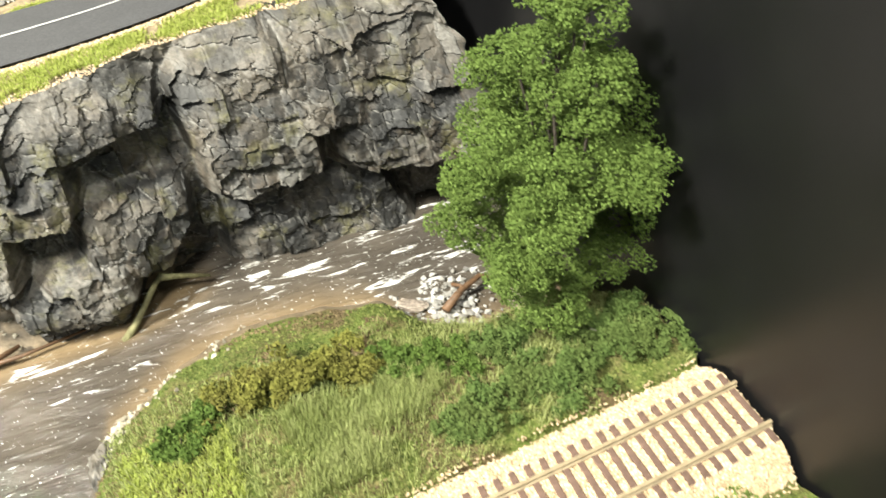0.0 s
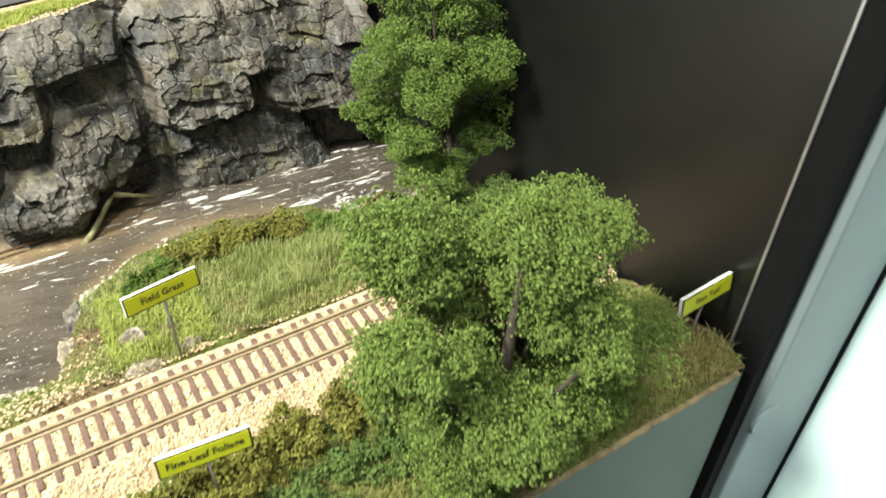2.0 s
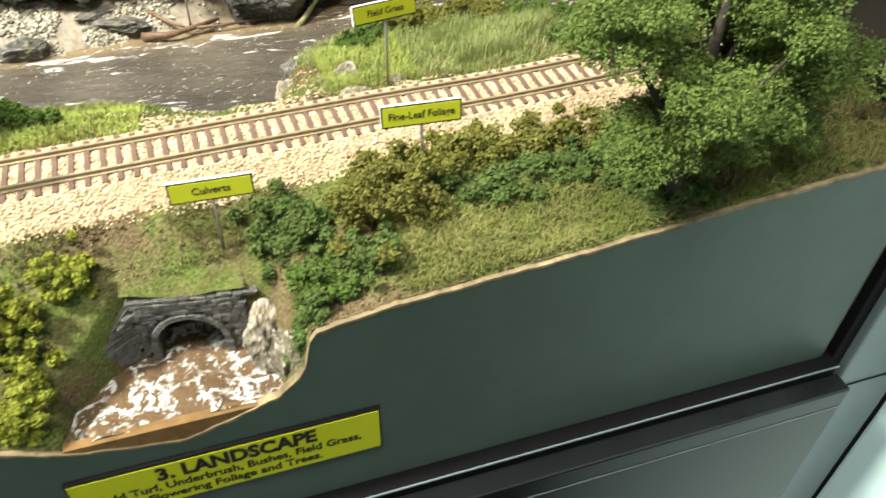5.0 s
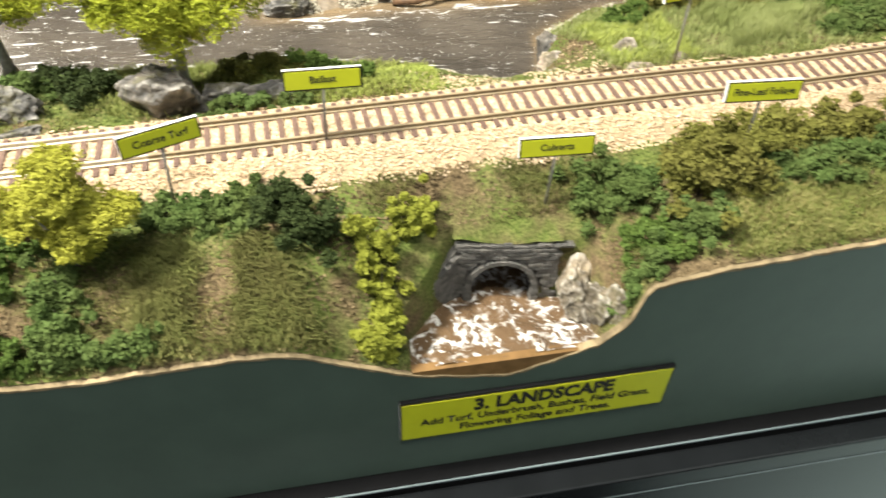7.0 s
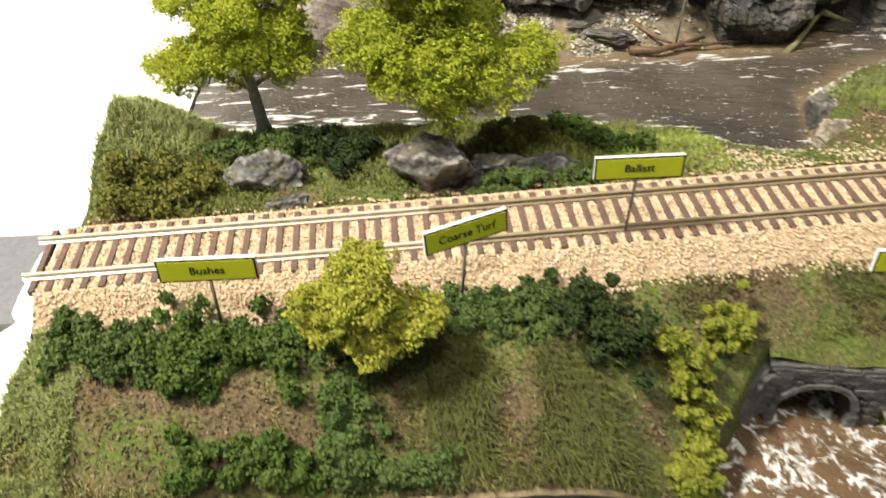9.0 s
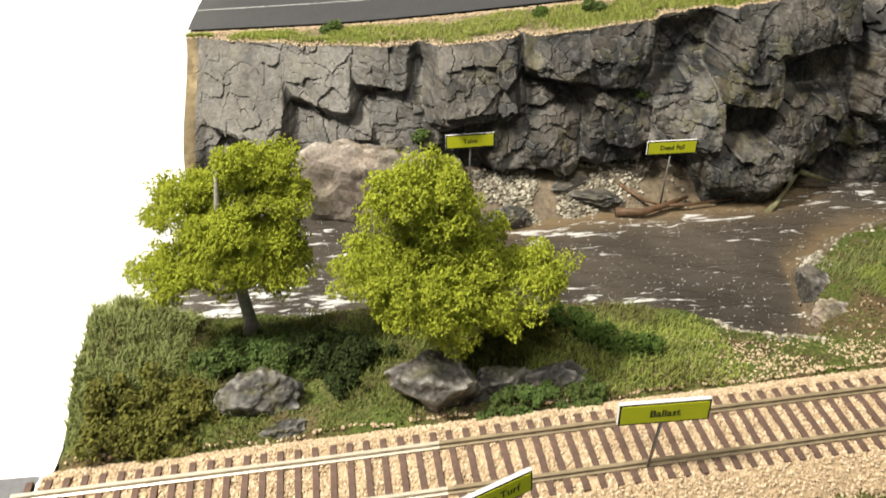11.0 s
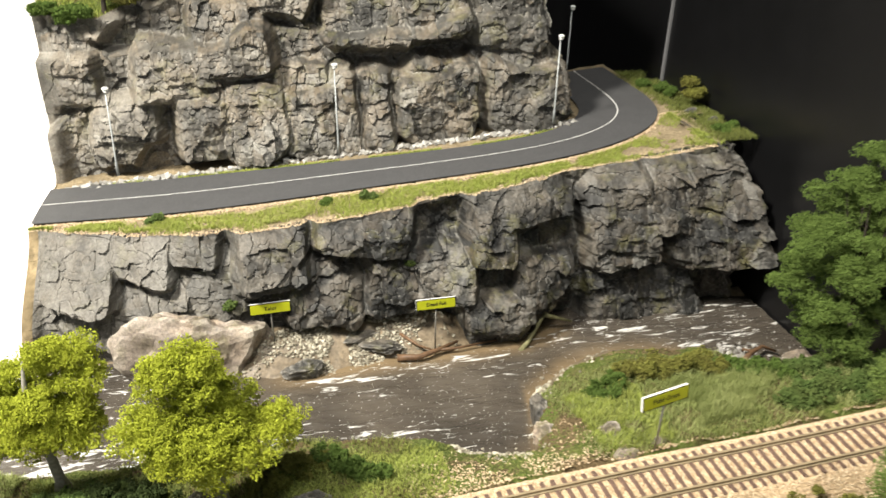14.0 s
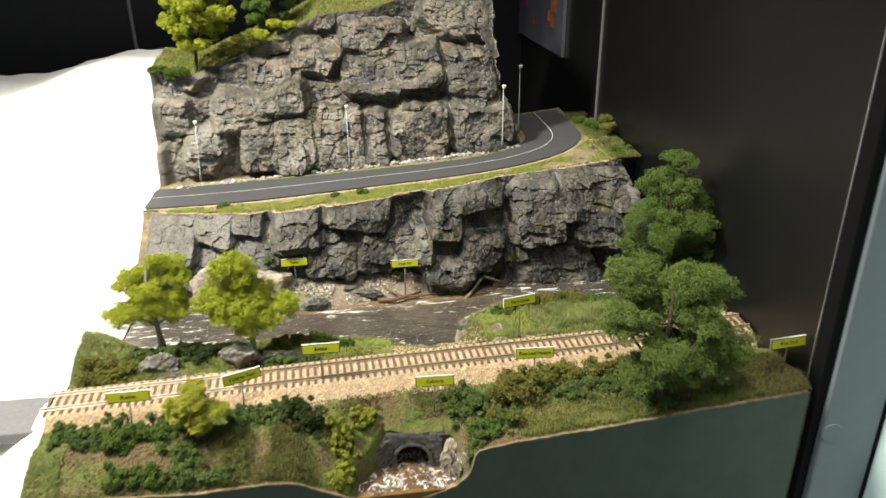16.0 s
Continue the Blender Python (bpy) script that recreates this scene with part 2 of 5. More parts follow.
    if bevel:
        bmesh.ops.bevel(bm, geom=bm.edges[:], offset=bevel, segments=2, affect="EDGES", profile=0.6)
    return bm


def rod(points, radii, sides=7):
    """A bent, tapered rod through points."""
    verts, faces = [], []
    pts = [Vector(p) for p in points]
    for i, p in enumerate(pts):
        d = (pts[min(i + 1, len(pts) - 1)] - pts[max(i - 1, 0)]).normalized()
        u = d.orthogonal().normalized()
        w = d.cross(u)
        for k in range(sides):
            a = 2 * math.pi * k / sides
            verts.append(p + radii[i] * (math.cos(a) * u + math.sin(a) * w))
    for i in range(len(pts) - 1):
        for k in range(sides):
            faces.append((i * sides + k, i * sides + (k + 1) % sides, (i + 1) * sides + (k + 1) % sides, (i + 1) * sides + k))
    faces.append(tuple(range(sides))[::-1])
    faces.append(tuple((len(pts) - 1) * sides + k for k in range(sides)))
    return verts, faces


def hash01(*k):
    shape = np.broadcast_shapes(*[np.shape(v) for v in k])
    h = np.full(shape, 0x9E3779B97F4A7C15, dtype=np.uint64)
    m1, m2 = np.uint64(0xBF58476D1CE4E5B9), np.uint64(0x94D049BB133111EB)
    with np.errstate(over="ignore"):
        for v in k:
            h = h ^ (np.asarray(v, dtype=np.int64).astype(np.uint64) + np.uint64(0x632BE59BD9B4E019))
            h = (h ^ (h >> np.uint64(30))) * m1
            h = (h ^ (h >> np.uint64(27))) * m2
            h = h ^ (h >> np.uint64(31))
    return (h >> np.uint64(40)).astype(np.float64) / float(1 << 24)


def vnoise(x, y, z=0.0, seed=0):
    x, y, z = np.broadcast_arrays(np.asarray(x, float), np.asarray(y, float), np.asarray(z, float))
    i, j, k = np.floor(x).astype(int), np.floor(y).astype(int), np.floor(z).astype(int)
    u, v, w = x - i, y - j, z - k
    u, v, w = (s * s * (3 - 2 * s) for s in (u, v, w))
    r = 0
    for a in (0, 1):
        for b in (0, 1):
            for c in (0, 1):
                r = r + hash01(i + a, j + b, k + c, seed) * (u if a else 1 - u) * (v if b else 1 - v) * (w if c else 1 - w)
    return r * 2 - 1


def fbm(x, y, z=0.0, octaves=4, seed=0):
    r, amp = 0, 1.0
    for o in range(octaves):
        r = r + amp * vnoise(np.asarray(x) * 2 ** o, np.asarray(y) * 2 ** o, np.asarray(z) * 2 ** o, seed + o)
        amp *= 0.5
    return r


def sheet(name, X, Y, Z, mat, parent=None, smooth=True, flip=False):
    """A grid of points as a mesh."""
    a, b = X.shape
    verts = np.stack([X, Y, Z], -1).reshape(-1, 3)
    i = np.arange(a * b).reshape(a, b)
    q = np.stack([i[:-1, :-1], i[1:, :-1], i[1:, 1:], i[:-1, 1:]], -1).reshape(-1, 4)
    if flip:
        q = q[:, ::-1]
    me = bpy.data.meshes.new(name)
    me.vertices.add(len(verts))
    me.vertices.foreach_set("co", verts.ravel())
    me.loops.add(q.size)
    me.loops.foreach_set("vertex_index", q.ravel())
    me.polygons.add(len(q))
    me.polygons.foreach_set("loop_start", np.arange(0, q.size, 4))
    me.polygons.foreach_set("use_smooth", np.full(len(q), smooth))
    me.update()
    me.validate()
    me.materials.append(mat)
    ob = new(name, me)
    if parent:
        ob.parent = parent
    return ob


def bits(name, P, size, mat, parent=None, flat=1.0, shape="tet", N=None, smooth=False):
    """Many loose bits as one mesh: P (n, 3) places, size (n) radii."""
    n = len(P)
    rng = np.random.RandomState(len(name) * 7 + n)
    if shape == "tet":
        base = np.array([(1, 1, 1), (1, -1, -1), (-1, 1, -1), (-1, -1, 1)], float) / 1.5
        tri = np.array([(0, 1, 2), (0, 3, 1), (0, 2, 3), (1, 3, 2)])
    elif shape == "oct":
        base = np.array([(1, 0, 0), (-1, 0, 0), (0, 1, 0), (0, -1, 0), (0, 0, 1), (0, 0, -1)], float)
        tri = np.array([(0, 2, 4), (2, 1, 4), (1, 3, 4), (3, 0, 4), (2, 0, 5), (1, 2, 5), (3, 1, 5), (0, 3, 5)])
    A = rng.normal(size=(n, 3, 3))
    Q, _ = np.linalg.qr(A)
    k = len(base)
    jit = base[None] * (0.65 + 0.7 * rng.rand(n, k, 1))
    V = np.einsum("nij,nkj->nki", Q, jit) * np.asarray(size)[:, None, None]
    V[:, :, 2] *= flat
    V = V + P[:, None, :]
    F = tri[None] + (np.arange(n) * k)[:, None, None]
    return soup(name, V.reshape(-1, 3), F.reshape(-1, 3), mat, parent, smooth)


def soup(name, V, F, mat, parent=None, smooth=False):
    me = bpy.data.meshes.new(name)
    me.vertices.add(len(V))
    me.vertices.foreach_set("co", np.ascontiguousarray(V, dtype=float).ravel())
    me.loops.add(F.size)
    me.loops.foreach_set("vertex_index", np.ascontiguousarray(F).ravel())
    me.polygons.add(len(F))
    me.polygons.foreach_set("loop_start", np.arange(0, F.size, F.shape[1]))
    me.polygons.foreach_set("use_smooth", np.full(len(F), smooth))
    me.update()
    me.materials.append(mat)
    ob = new(name, me)
    if parent:
        ob.parent = parent
    return ob


def step(a, b, x):
    t = np.clip((x - a) / (b - a), 0, 1)
    return t * t * (3 - 2 * t)


# ---- plan of the module ----
LEFT, RIGHT, FRONT = -0.389, 0.149, -0.0088
WATER = 1.226
BOTTOM = 1.159


def front_top(x):
    return np.interp(x, (-0.395, -0.33, -0.281, -0.233, -0.215, -0.194, -0.174, -0.140, -0.107, -0.097, -0.093, -0.064, -0.026, 0.02, 0.065, 0.102, 0.145),
                     (1.249, 1.247, 1.244, 1.246, 1.244, 1.233, 1.224, 1.217, 1.228, 1.238, 1.256, 1.261, 1.264, 1.268, 1.273, 1.276, 1.280))


def track_y(x):
    return np.interp(x, (-0.40, -0.30, -0.20, -0.11, -0.045, 0.0, 0.05, 0.10, 0.16), (0.0668, 0.0722, 0.0785, 0.0838, 0.0872, 0.0886, 0.0886, 0.0884, 0.0888))


def lift(x):
    """The line climbs towards the black wall."""
    return 0.0088 * np.clip(np.asarray(x, float) / 0.149, 0, 1.05) ** 1.15


def near_bank(x):
    return np.interp(x, (-0.40, -0.34, -0.208, -0.145, -0.118, -0.082, -0.074, -0.068, -0.034, -0.002, 0.035, 0.060, 0.072, 0.097, 0.134, 0.16),
                     (0.192, 0.198, 0.196, 0.183, 0.165, 0.158, 0.180, 0.208, 0.235, 0.244, 0.241, 0.231, 0.212, 0.196, 0.199, 0.199))


def far_bank(x):
    return np.interp(x, (-0.40, -0.328, -0.304, -0.23, -0.2, -0.14, -0.05, -0.016, 0.05, 0.16), (0.288, 0.282, 0.272, 0.262, 0.264, 0.268, 0.271, 0.283, 0.284, 0.28))


def lip(x):
    return np.interp(x, (-0.40, -0.371, -0.323, -0.254, -0.187, -0.086, 0.0, 0.06, 0.107, 0.16), (0.372, 0.362, 0.340, 0.312, 0.304, 0.307, 0.312, 0.312, 0.310, 0.318))


def road_z(x):
    return 1.304 + (np.minimum(x, 0.12) + 0.39) * 0.0968


def foot_upper(x):
    return np.interp(x, (-0.40, -0.337, -0.165, 0.0, 0.04), (0.452, 0.444, 0.428, 0.416, 0.418))


def ground(x, y, tunnel=False, filled=False):
    """Height of the scenery between the front edge and the lower cliff."""
    x, y = np.asarray(x, float), np.asarray(y, float)
    yc, zf, yb = track_y(x), front_top(x), near_bank(x)
    rough = 0.0022 * fbm(x * 60, y * 60, 0, 4, 3)
    # slope in front of the track
    t = np.clip((y - FRONT) / (yc - 0.026 - FRONT), 0, 1)
    bulge = 0.006 * np.sin(np.pi * t) * (1 - step(-0.2, -0.16, x) * (1 - step(-0.10, -0.06, x)))
    za = zf + (1.2625 + lift(x) - zf) * t ** 1.15 + bulge + rough * step(0.0, 0.12, t)
    # behind the track down to the river
    s = np.clip((y - (yc + 0.024)) / np.maximum(yb - yc - 0.024, 0.01), 0, 1.6)
    crest = np.interp(x, (-0.395, -0.36, -0.25, -0.16, -0.12, -0.08, -0.05, 0.05, 0.15), (0.010, 0.0, 0.0, -0.002, -0.004, -0.004, 0.0, 0.004, 0.004))
    zb = 1.265 + lift(x) * (1 - np.clip(s, 0, 1) ** 2) + crest * np.sin(np.pi * np.clip(s, 0, 1)) - (1.265 - 1.233) * np.clip(s, 0, 1) ** 1.8 - 0.02 * step(0.94, 1.15, s) + rough
    zb = zb + 0.018 * step(-0.350, -0.390, x) * step(0.1, 0.15, y) * (1 - step(0.175, 0.195, y))
    z = np.where(y < yc, za, zb)
    d = np.abs(y - yc)
    bed = 1.2685 + lift(x) - 0.0065 * np.clip((d - 0.0165) / 0.010, 0, 1)
    z = np.where(d < 0.026, bed, z)
    # bed of the river and the gravel shore under the cliff
    fb = far_bank(x)
    shore = 1.215 + 0.0005 * fbm(x * 90, y * 90, 0, 3, 9) + 0.030 * step(-0.012, 0.03, y - fb) * (step(-0.27, -0.235, x) * (1 - step(-0.11, -0.06, x)) * 0.6 + 0.4)
    z = np.where(y > yb + 0.012, shore, z)
    # the stream below the culvert, and its tunnel where that is asked for
    west = -0.1725 + np.clip(y - 0.008, 0, 1) * 0.8
    chan = step(-0.005, 0.001, x - west) * (1 - step(-0.110, -0.1, x - 0.25 * np.maximum(0.0 - y, 0))) * (1 - step(0.033, 0.0365, y + (x + 0.151) * 0.2))
    if filled:
        return z
    if tunnel:
        chan = np.maximum(chan, (x > -0.149) * (x < -0.118) * (y > 0.02) * (y < 0.068))
    return z * (1 - chan) + np.minimum(z, 1.212) * chan


# ---- large structure: showroom and display stand ----
room = tagged(part("floor", box(-3, 3, -3, 2.2, -0.1, 0.0), M["black_matt"]), "dark matt showroom floor", "floor", kind="structure")
wall_right = tagged(part("wall_right", box(0.151, 0.185, 0.002, 1.6, 0.3, 2.4), M["black"]), "black satin partition wall beside the module", "wall", kind="structure")
trim = tagged(part("trim", box(0.1504, 0.1514, 0.0006, 0.0018, 0.9, 2.4, 0.0002), M["alu"]), "thin aluminium edge strip of the black wall", "trim", kind="structure")
wall_end = tagged(part("wall_end", box(0.1511, 0.1585, -0.0125, 0.0005, 0.9, 2.4, 0.0008), M["black_matt"]), "matt black end profile of the partition", "trim", kind="structure")
wall_back = tagged(part("wall_back", box(-2.0, 0.1505, 0.90, 0.94, 0.3, 2.4), M["black_back"]), "black back partition behind the scenery", "wall", kind="structure")
for sx in (-0.5, -1.3):
    tagged(part("wall_seam", box(sx - 0.0025, sx + 0.0025, 0.8975, 0.8999, 1.0, 2.4), M["foam_grey"]), "grey joint between two black back panels", "seam", kind="structure")
tagged(part("wall_seam", box(0.1488, 0.1508, 0.484, 0.487, 1.0, 2.4), M["foam_grey"]), "grey joint between two black side panels", "seam", kind="structure")

stand = new("display_stand")
tagged(stand, "black display stand with a narrow glossy ledge under the module", "stand")
part("ledge", box(-1.6, 0.1515, -0.0168, 0.89, 1.135, 1.1585, 0.0008), M["black_matt"], stand)
part("ledge_edge", box(-1.6, 0.1515, -0.0176, -0.0169, 1.1572, 1.158), M["post_grey"], stand, "thin grey edge")
part("front_panel", box(-1.6, 0.1515, -0.028, -0.0178, 0.4, 1.1535, 0.001), M["black_gloss"], stand, "glossy black front panel")
part("groove", box(-1.6, 0.1515, -0.0284, -0.0281, 1.1405, 1.1408), M["post_grey"], stand)
part("plinth", box(-1.6, 0.1515, 0.0, 0.89, 0.0, 1.13), M["black_matt"], stand)

post = new("grey_post")
tagged(post, "grey-painted metal post with a round screw cover", "post")
part("face", box(0.1588, 0.203, -0.0165, -0.009, 0.0, 2.4, 0.0015), M["post_grey"], post)
bm = bmesh.new()
bmesh.ops.create_cone(bm, cap_ends=True, segments=24, radius1=0.008, radius2=0.0075, depth=0.0012)
bmesh.ops.transform(bm, verts=bm.verts, matrix=pose(0.1655, -0.0168, 1.246, 90))
part("screw_cover", bm, M["post_grey"], post)
part("foot_joint", box(0.1588, 0.203, -0.0172, -0.0166, 1.1365, 1.1372), M["black_matt"], post)
side = new("white_panel")
tagged(side, "pale bluish-white panel of the neighbouring stand", "panel")
bm = box(-0.004, 0.004, -0.5, 0.0, 0.0, 2.4, 0.002)
bmesh.ops.transform(bm, verts=bm.verts, matrix=pose(0.209, -0.016, 0, 0, 0, 14))
part("sheet", bm, M["pale"], side)

# picture on the black wall behind the road
pic = new("wall_picture")
tagged(pic, "dark grey poster panel with red and orange patches", "picture")
M["poster"] = plain_mat("poster_print", (0.075, 0.075, 0.095), 0.35, 0.4, 0, 18, 0.35, 0)
M["red_print"] = plain_mat("red_print", (0.45, 0.02, 0.015), 0.4, 0.4, 0, 50, 0.3, 0)
M["orange_print"] = plain_mat("orange_print", (0.40, 0.11, 0.04), 0.4, 0.4, 0, 80, 0.5, 0)
part("sheet", box(0.1460, 0.1505, 0.640, 1.10, 1.405, 1.75, 0.0006), M["poster"], pic)
part("edge", box(0.1462, 0.1505, 0.6375, 0.6397, 1.405, 1.75), M["alu"], pic)
for (y0, y1, z0, z1), k in (((0.835, 0.865, 1.466, 1.52), "red_print"), ((0.845, 0.853, 1.456, 1.466), "red_print"), ((0.675, 0.70, 1.462, 1.55), "orange_print"), ((0.70, 0.715, 1.447, 1.462), "orange_print"), ((0.80, 0.81, 1.432, 1.442), "red_print"), ((0.685, 0.70, 1.44, 1.456), "orange_print")):
    part("print_patch", box(0.1452, 0.1459, y0, y1, z0, z1), M[k], pic)


# ---- the module: base and ground ----
base = new("module_base")
tagged(base, "green-grey painted base of the model landscape module", "model base")
xs = np.linspace(LEFT, 0.145, 200)
top = front_top(xs) - 0.0006 + 0.0004 * fbm(xs * 200, xs * 0, 0, 2, 5)
n = len(xs)
V = [(x, FRONT - 0.0015, z) for x, z in zip(xs, top)] + [(x, FRONT - 0.0015, BOTTOM) for x in xs] + [(x, FRONT + 0.0006, z) for x, z in zip(xs, top)]
F = [(i, n + i, n + i + 1, i + 1) for i in range(n - 1)]
link("front_panel", V, F, M["fascia"], base)
V = [(x, FRONT - 0.0018, z + 0.0002) for x, z in zip(xs, top)] + [(x, FRONT - 0.0018, z - 0.0007 - 0.0006 * abs(math.sin(x * 900) * math.sin(x * 370))) for x, z in zip(xs, top)] + [(x, FRONT + 0.0012, z + 0.0003) for x, z in zip(xs, top)]
link("worn_edge", V, [(i, n + i, n + i + 1, i + 1) for i in range(n - 1)] + [(i, i + 1, 2 * n + i + 1, 2 * n + i) for i in range(n - 1)], M["tan_side"], base, False, "chipped tan upper edge")
# rounded corner and short return to the wall
V, F = [], []
for i in range(9):
    a = radians(90 * i / 8)
    x, y = 0.145 + 0.004 * math.sin(a), FRONT + 0.0025 - 0.004 * math.cos(a)
    V += [(x, y, 1.2794), (x, y, BOTTOM)]
V += [(0.149, 0.31, 1.2794), (0.149, 0.31, BOTTOM)]
F = [(2 * i, 2 * i + 1, 2 * i + 3, 2 * i + 2) for i in range(8)]
link("corner", V[:18], F, M["fascia"], base, True)

gx, gy = np.meshgrid(np.linspace(LEFT, RIGHT, 300), np.linspace(FRONT, 0.31, 190), indexing="ij")
terrain = tagged(sheet("ground", gx, gy, ground(gx, gy, True), M["soil"]), "brown and green turf ground of the model landscape", "ground", kind="structure")
terrain.data.materials.append(M["wet_gravel"])
fxm, fym = (gx[:-1, :-1] + gx[1:, 1:]) / 2, (gy[:-1, :-1] + gy[1:, 1:]) / 2
terrain.data.polygons.foreach_set("material_index", (fym > near_bank(fxm) - 0.0015 - 0.009 * step(-0.085, -0.06, fxm) * (1 - step(0.075, 0.095, fxm))).ravel().astype(np.int32))
# cut sides of the landscape
for xx, nm in ((LEFT, "left"), (RIGHT, "right")):
    yy = np.linspace(FRONT, 0.31, 190)
    zz = ground(np.full(190, xx), yy)
    V = [(xx, y, z) for y, z in zip(yy, zz)] + [(xx, y, BOTTOM) for y in yy]
    F = [(i, i + 1, 190 + i + 1, 190 + i) for i in range(189)]
    link("cut_side", V, F, M["tan_side"], base, False, "bare tan plaster edge")

# ---- water ----
wx, wy = np.meshgrid(np.linspace(LEFT + 0.001, RIGHT, 420), np.linspace(0.14, 0.31, 180), indexing="ij")
nb, fb = near_bank(wx), far_bank(wx)
wz = WATER + 0.0007 * fbm(wx * 70 + 0.8 * wy * 40, wy * 160, 0, 3, 21) + 0.0009 * fbm(wx * 25, wy * 60, 0, 2, 31)
river = tagged(sheet("river", wx, wy, wz, M["river"]), "glossy brown resin river with white foam streaks", "water", kind="structure")
mid = (wy - nb) / np.maximum(fb - nb, 0.02)
foam = 0.13 + 0.26 * np.exp(-((mid - 0.62) / 0.20) ** 2) * step(-0.14, 0.0, wx) + 0.25 * np.exp(-((wy - fb) / 0.012) ** 2) * step(-0.1, -0.02, wx) \
    + 0.32 * np.exp(-((wy - (nb + 0.012)) / 0.010) ** 2) * (1 - step(-0.12, -0.09, wx)) + 0.45 * np.exp(-((wy - (fb - 0.008)) / 0.007) ** 2) * step(-0.23, -0.19, wx) * (1 - step(-0.10, -0.05, wx)) \
    + 0.2 * (1 - step(-0.33, -0.26, wx)) + 0.3 * np.exp(-(((wx - 0.085) / 0.03) ** 2 + ((wy - 0.235) / 0.012) ** 2))
shallow = np.clip(0.8 * np.exp(-((wy - nb) / 0.014) ** 2) * step(-0.1, -0.06, wx) + 0.9 * np.exp(-((wy - (fb + 0.003)) / 0.012) ** 2) * step(-0.25, -0.2, wx) * (1 - step(-0.03, 0.0, wx)), 0, 0.85)
for nm, v in (("foam", foam), ("shallow", shallow)):
    at = river.data.attributes.new(nm, "FLOAT", "POINT")
    at.data.foreach_set("value", v.ravel().astype(np.float32))

sx_, sy_ = np.meshgrid(np.linspace(-0.182, -0.098, 90), np.linspace(FRONT + 0.0002, 0.075, 90), indexing="ij")
sz_ = 1.2255 + np.maximum(FRONT - sy_, -0.045) * 0.26 + 0.0012 * fbm(sx_ * 110, sy_ * 70, 0, 3, 41)
stream = tagged(sheet("stream", sx_, sy_, sz_, M["stream"]), "foaming brown resin stream below the culvert", "water", kind="structure")
at = stream.data.attributes.new("foam", "FLOAT", "POINT")
at.data.foreach_set("value", (0.15 + 0.25 * step(0.06, 0.02, sy_)).ravel().astype(np.float32))
# cut face of the stream's resin at the front
M["resin"] = plain_mat("cloudy_resin", (0.18, 0.105, 0.042), 0.25, 0.5, 0, 120, 0.35, 0.0002)
xs = np.linspace(-0.176, -0.1035, 40)
V = [(x, FRONT - 0.0013, 1.2254) for x in xs] + [(x, FRONT - 0.0013, max(front_top(x) - 0.001, 1.2)) for x in xs] + [(x, FRONT + 0.002, 1.2256) for x in xs]
F = [(i, 40 + i, 41 + i, i + 1) for i in range(39)] + [(i, i + 1, 80 + i + 1, 80 + i) for i in range(39)]
link("resin_edge", V, F, M["resin"], stream)


# ---- cliffs ----
def facets(u, v, size, seed, aspect):
    """Broken faces: every cell a flat plane of its own slope and depth, cut off at the neighbours; and a tone for each."""
    gu, gv = u / size, v / (size * aspect)
    cu, cv = np.floor(gu).astype(int), np.floor(gv).astype(int)
    best, depth, tone = np.full(u.shape, 9.0), np.zeros(u.shape), np.zeros(u.shape)
    for a in (-1, 0, 1):
        for b in (-1, 0, 1):
            i, j = cu + a, cv + b
            h = lambda k: hash01(i, j, seed + k)
            x, y = gu - i - 0.1 - 0.8 * h(1), gv - j - 0.1 - 0.8 * h(2)
            far = np.maximum(np.abs(x + y * (h(7) - 0.5) * 0.5), np.abs(y)) + 0.35 * np.hypot(x, y)
            near = far < best
            d = (h(3) - 0.5) * 0.7 + 2.7 * (h(4) - 0.5) * x - 2.7 * (h(5) - 0.3) * y
            best, depth, tone = np.where(near, far, best), np.where(near, d, depth), np.where(near, h(6), tone)
    return depth, tone


def masses(x, h, table, seed):
    """The large cast blocks: (x, z, width, height, how far it stands out), rounded, leaning and broken at the edges; the foremost one shows."""
    depth, tone = np.full(x.shape, -0.011), np.full(x.shape, 0.35)
    wx = 0.0016 * fbm(x * 60, h * 60, 0, 3, seed) + 0.0004 * fbm(x * 260, h * 260, 0, 2, seed + 3)
    wz = 0.0016 * fbm(x * 60 + 7, h * 60, 0, 3, seed + 1) + 0.0004 * fbm(x * 260 + 5, h * 260, 0, 2, seed + 4)
    for k, (xc, zc, w, t, out) in enumerate(table):
        r = lambda q: float(hash01(k, q, seed))
        a = (r(1) - 0.5) * 0.3
        X, Z = x - xc + wx, h - zc + wz
        X, Z = X * math.cos(a) + Z * math.sin(a), -X * math.sin(a) + Z * math.cos(a)
        c = 0.16 * min(w, t)
        p, q = np.abs(X) - w / 2 + c, np.abs(Z) - t / 2 + c
        over = np.hypot(np.maximum(p, 0), np.maximum(q, 0)) + np.minimum(np.maximum(p, q), 0) - c
        over = np.maximum(over, (X * (r(2) - 0.5) * 2 + Z * (0.6 if r(3) > 0.5 else -0.6)) - 0.33 * min(w, t) - 0.2 * t)
        crown = 0.25 * np.minimum(-over, 0.010) * (over < 0)
        d = out + crown + (r(4) - 0.5) * 0.26 * X - (0.12 + 0.3 * (r(5) - 0.4)) * Z - 2.6 * np.maximum(over, 0)
        near = d > depth
        depth, tone = np.where(near, d, depth), np.where(near, r(6), tone)
    return depth, tone


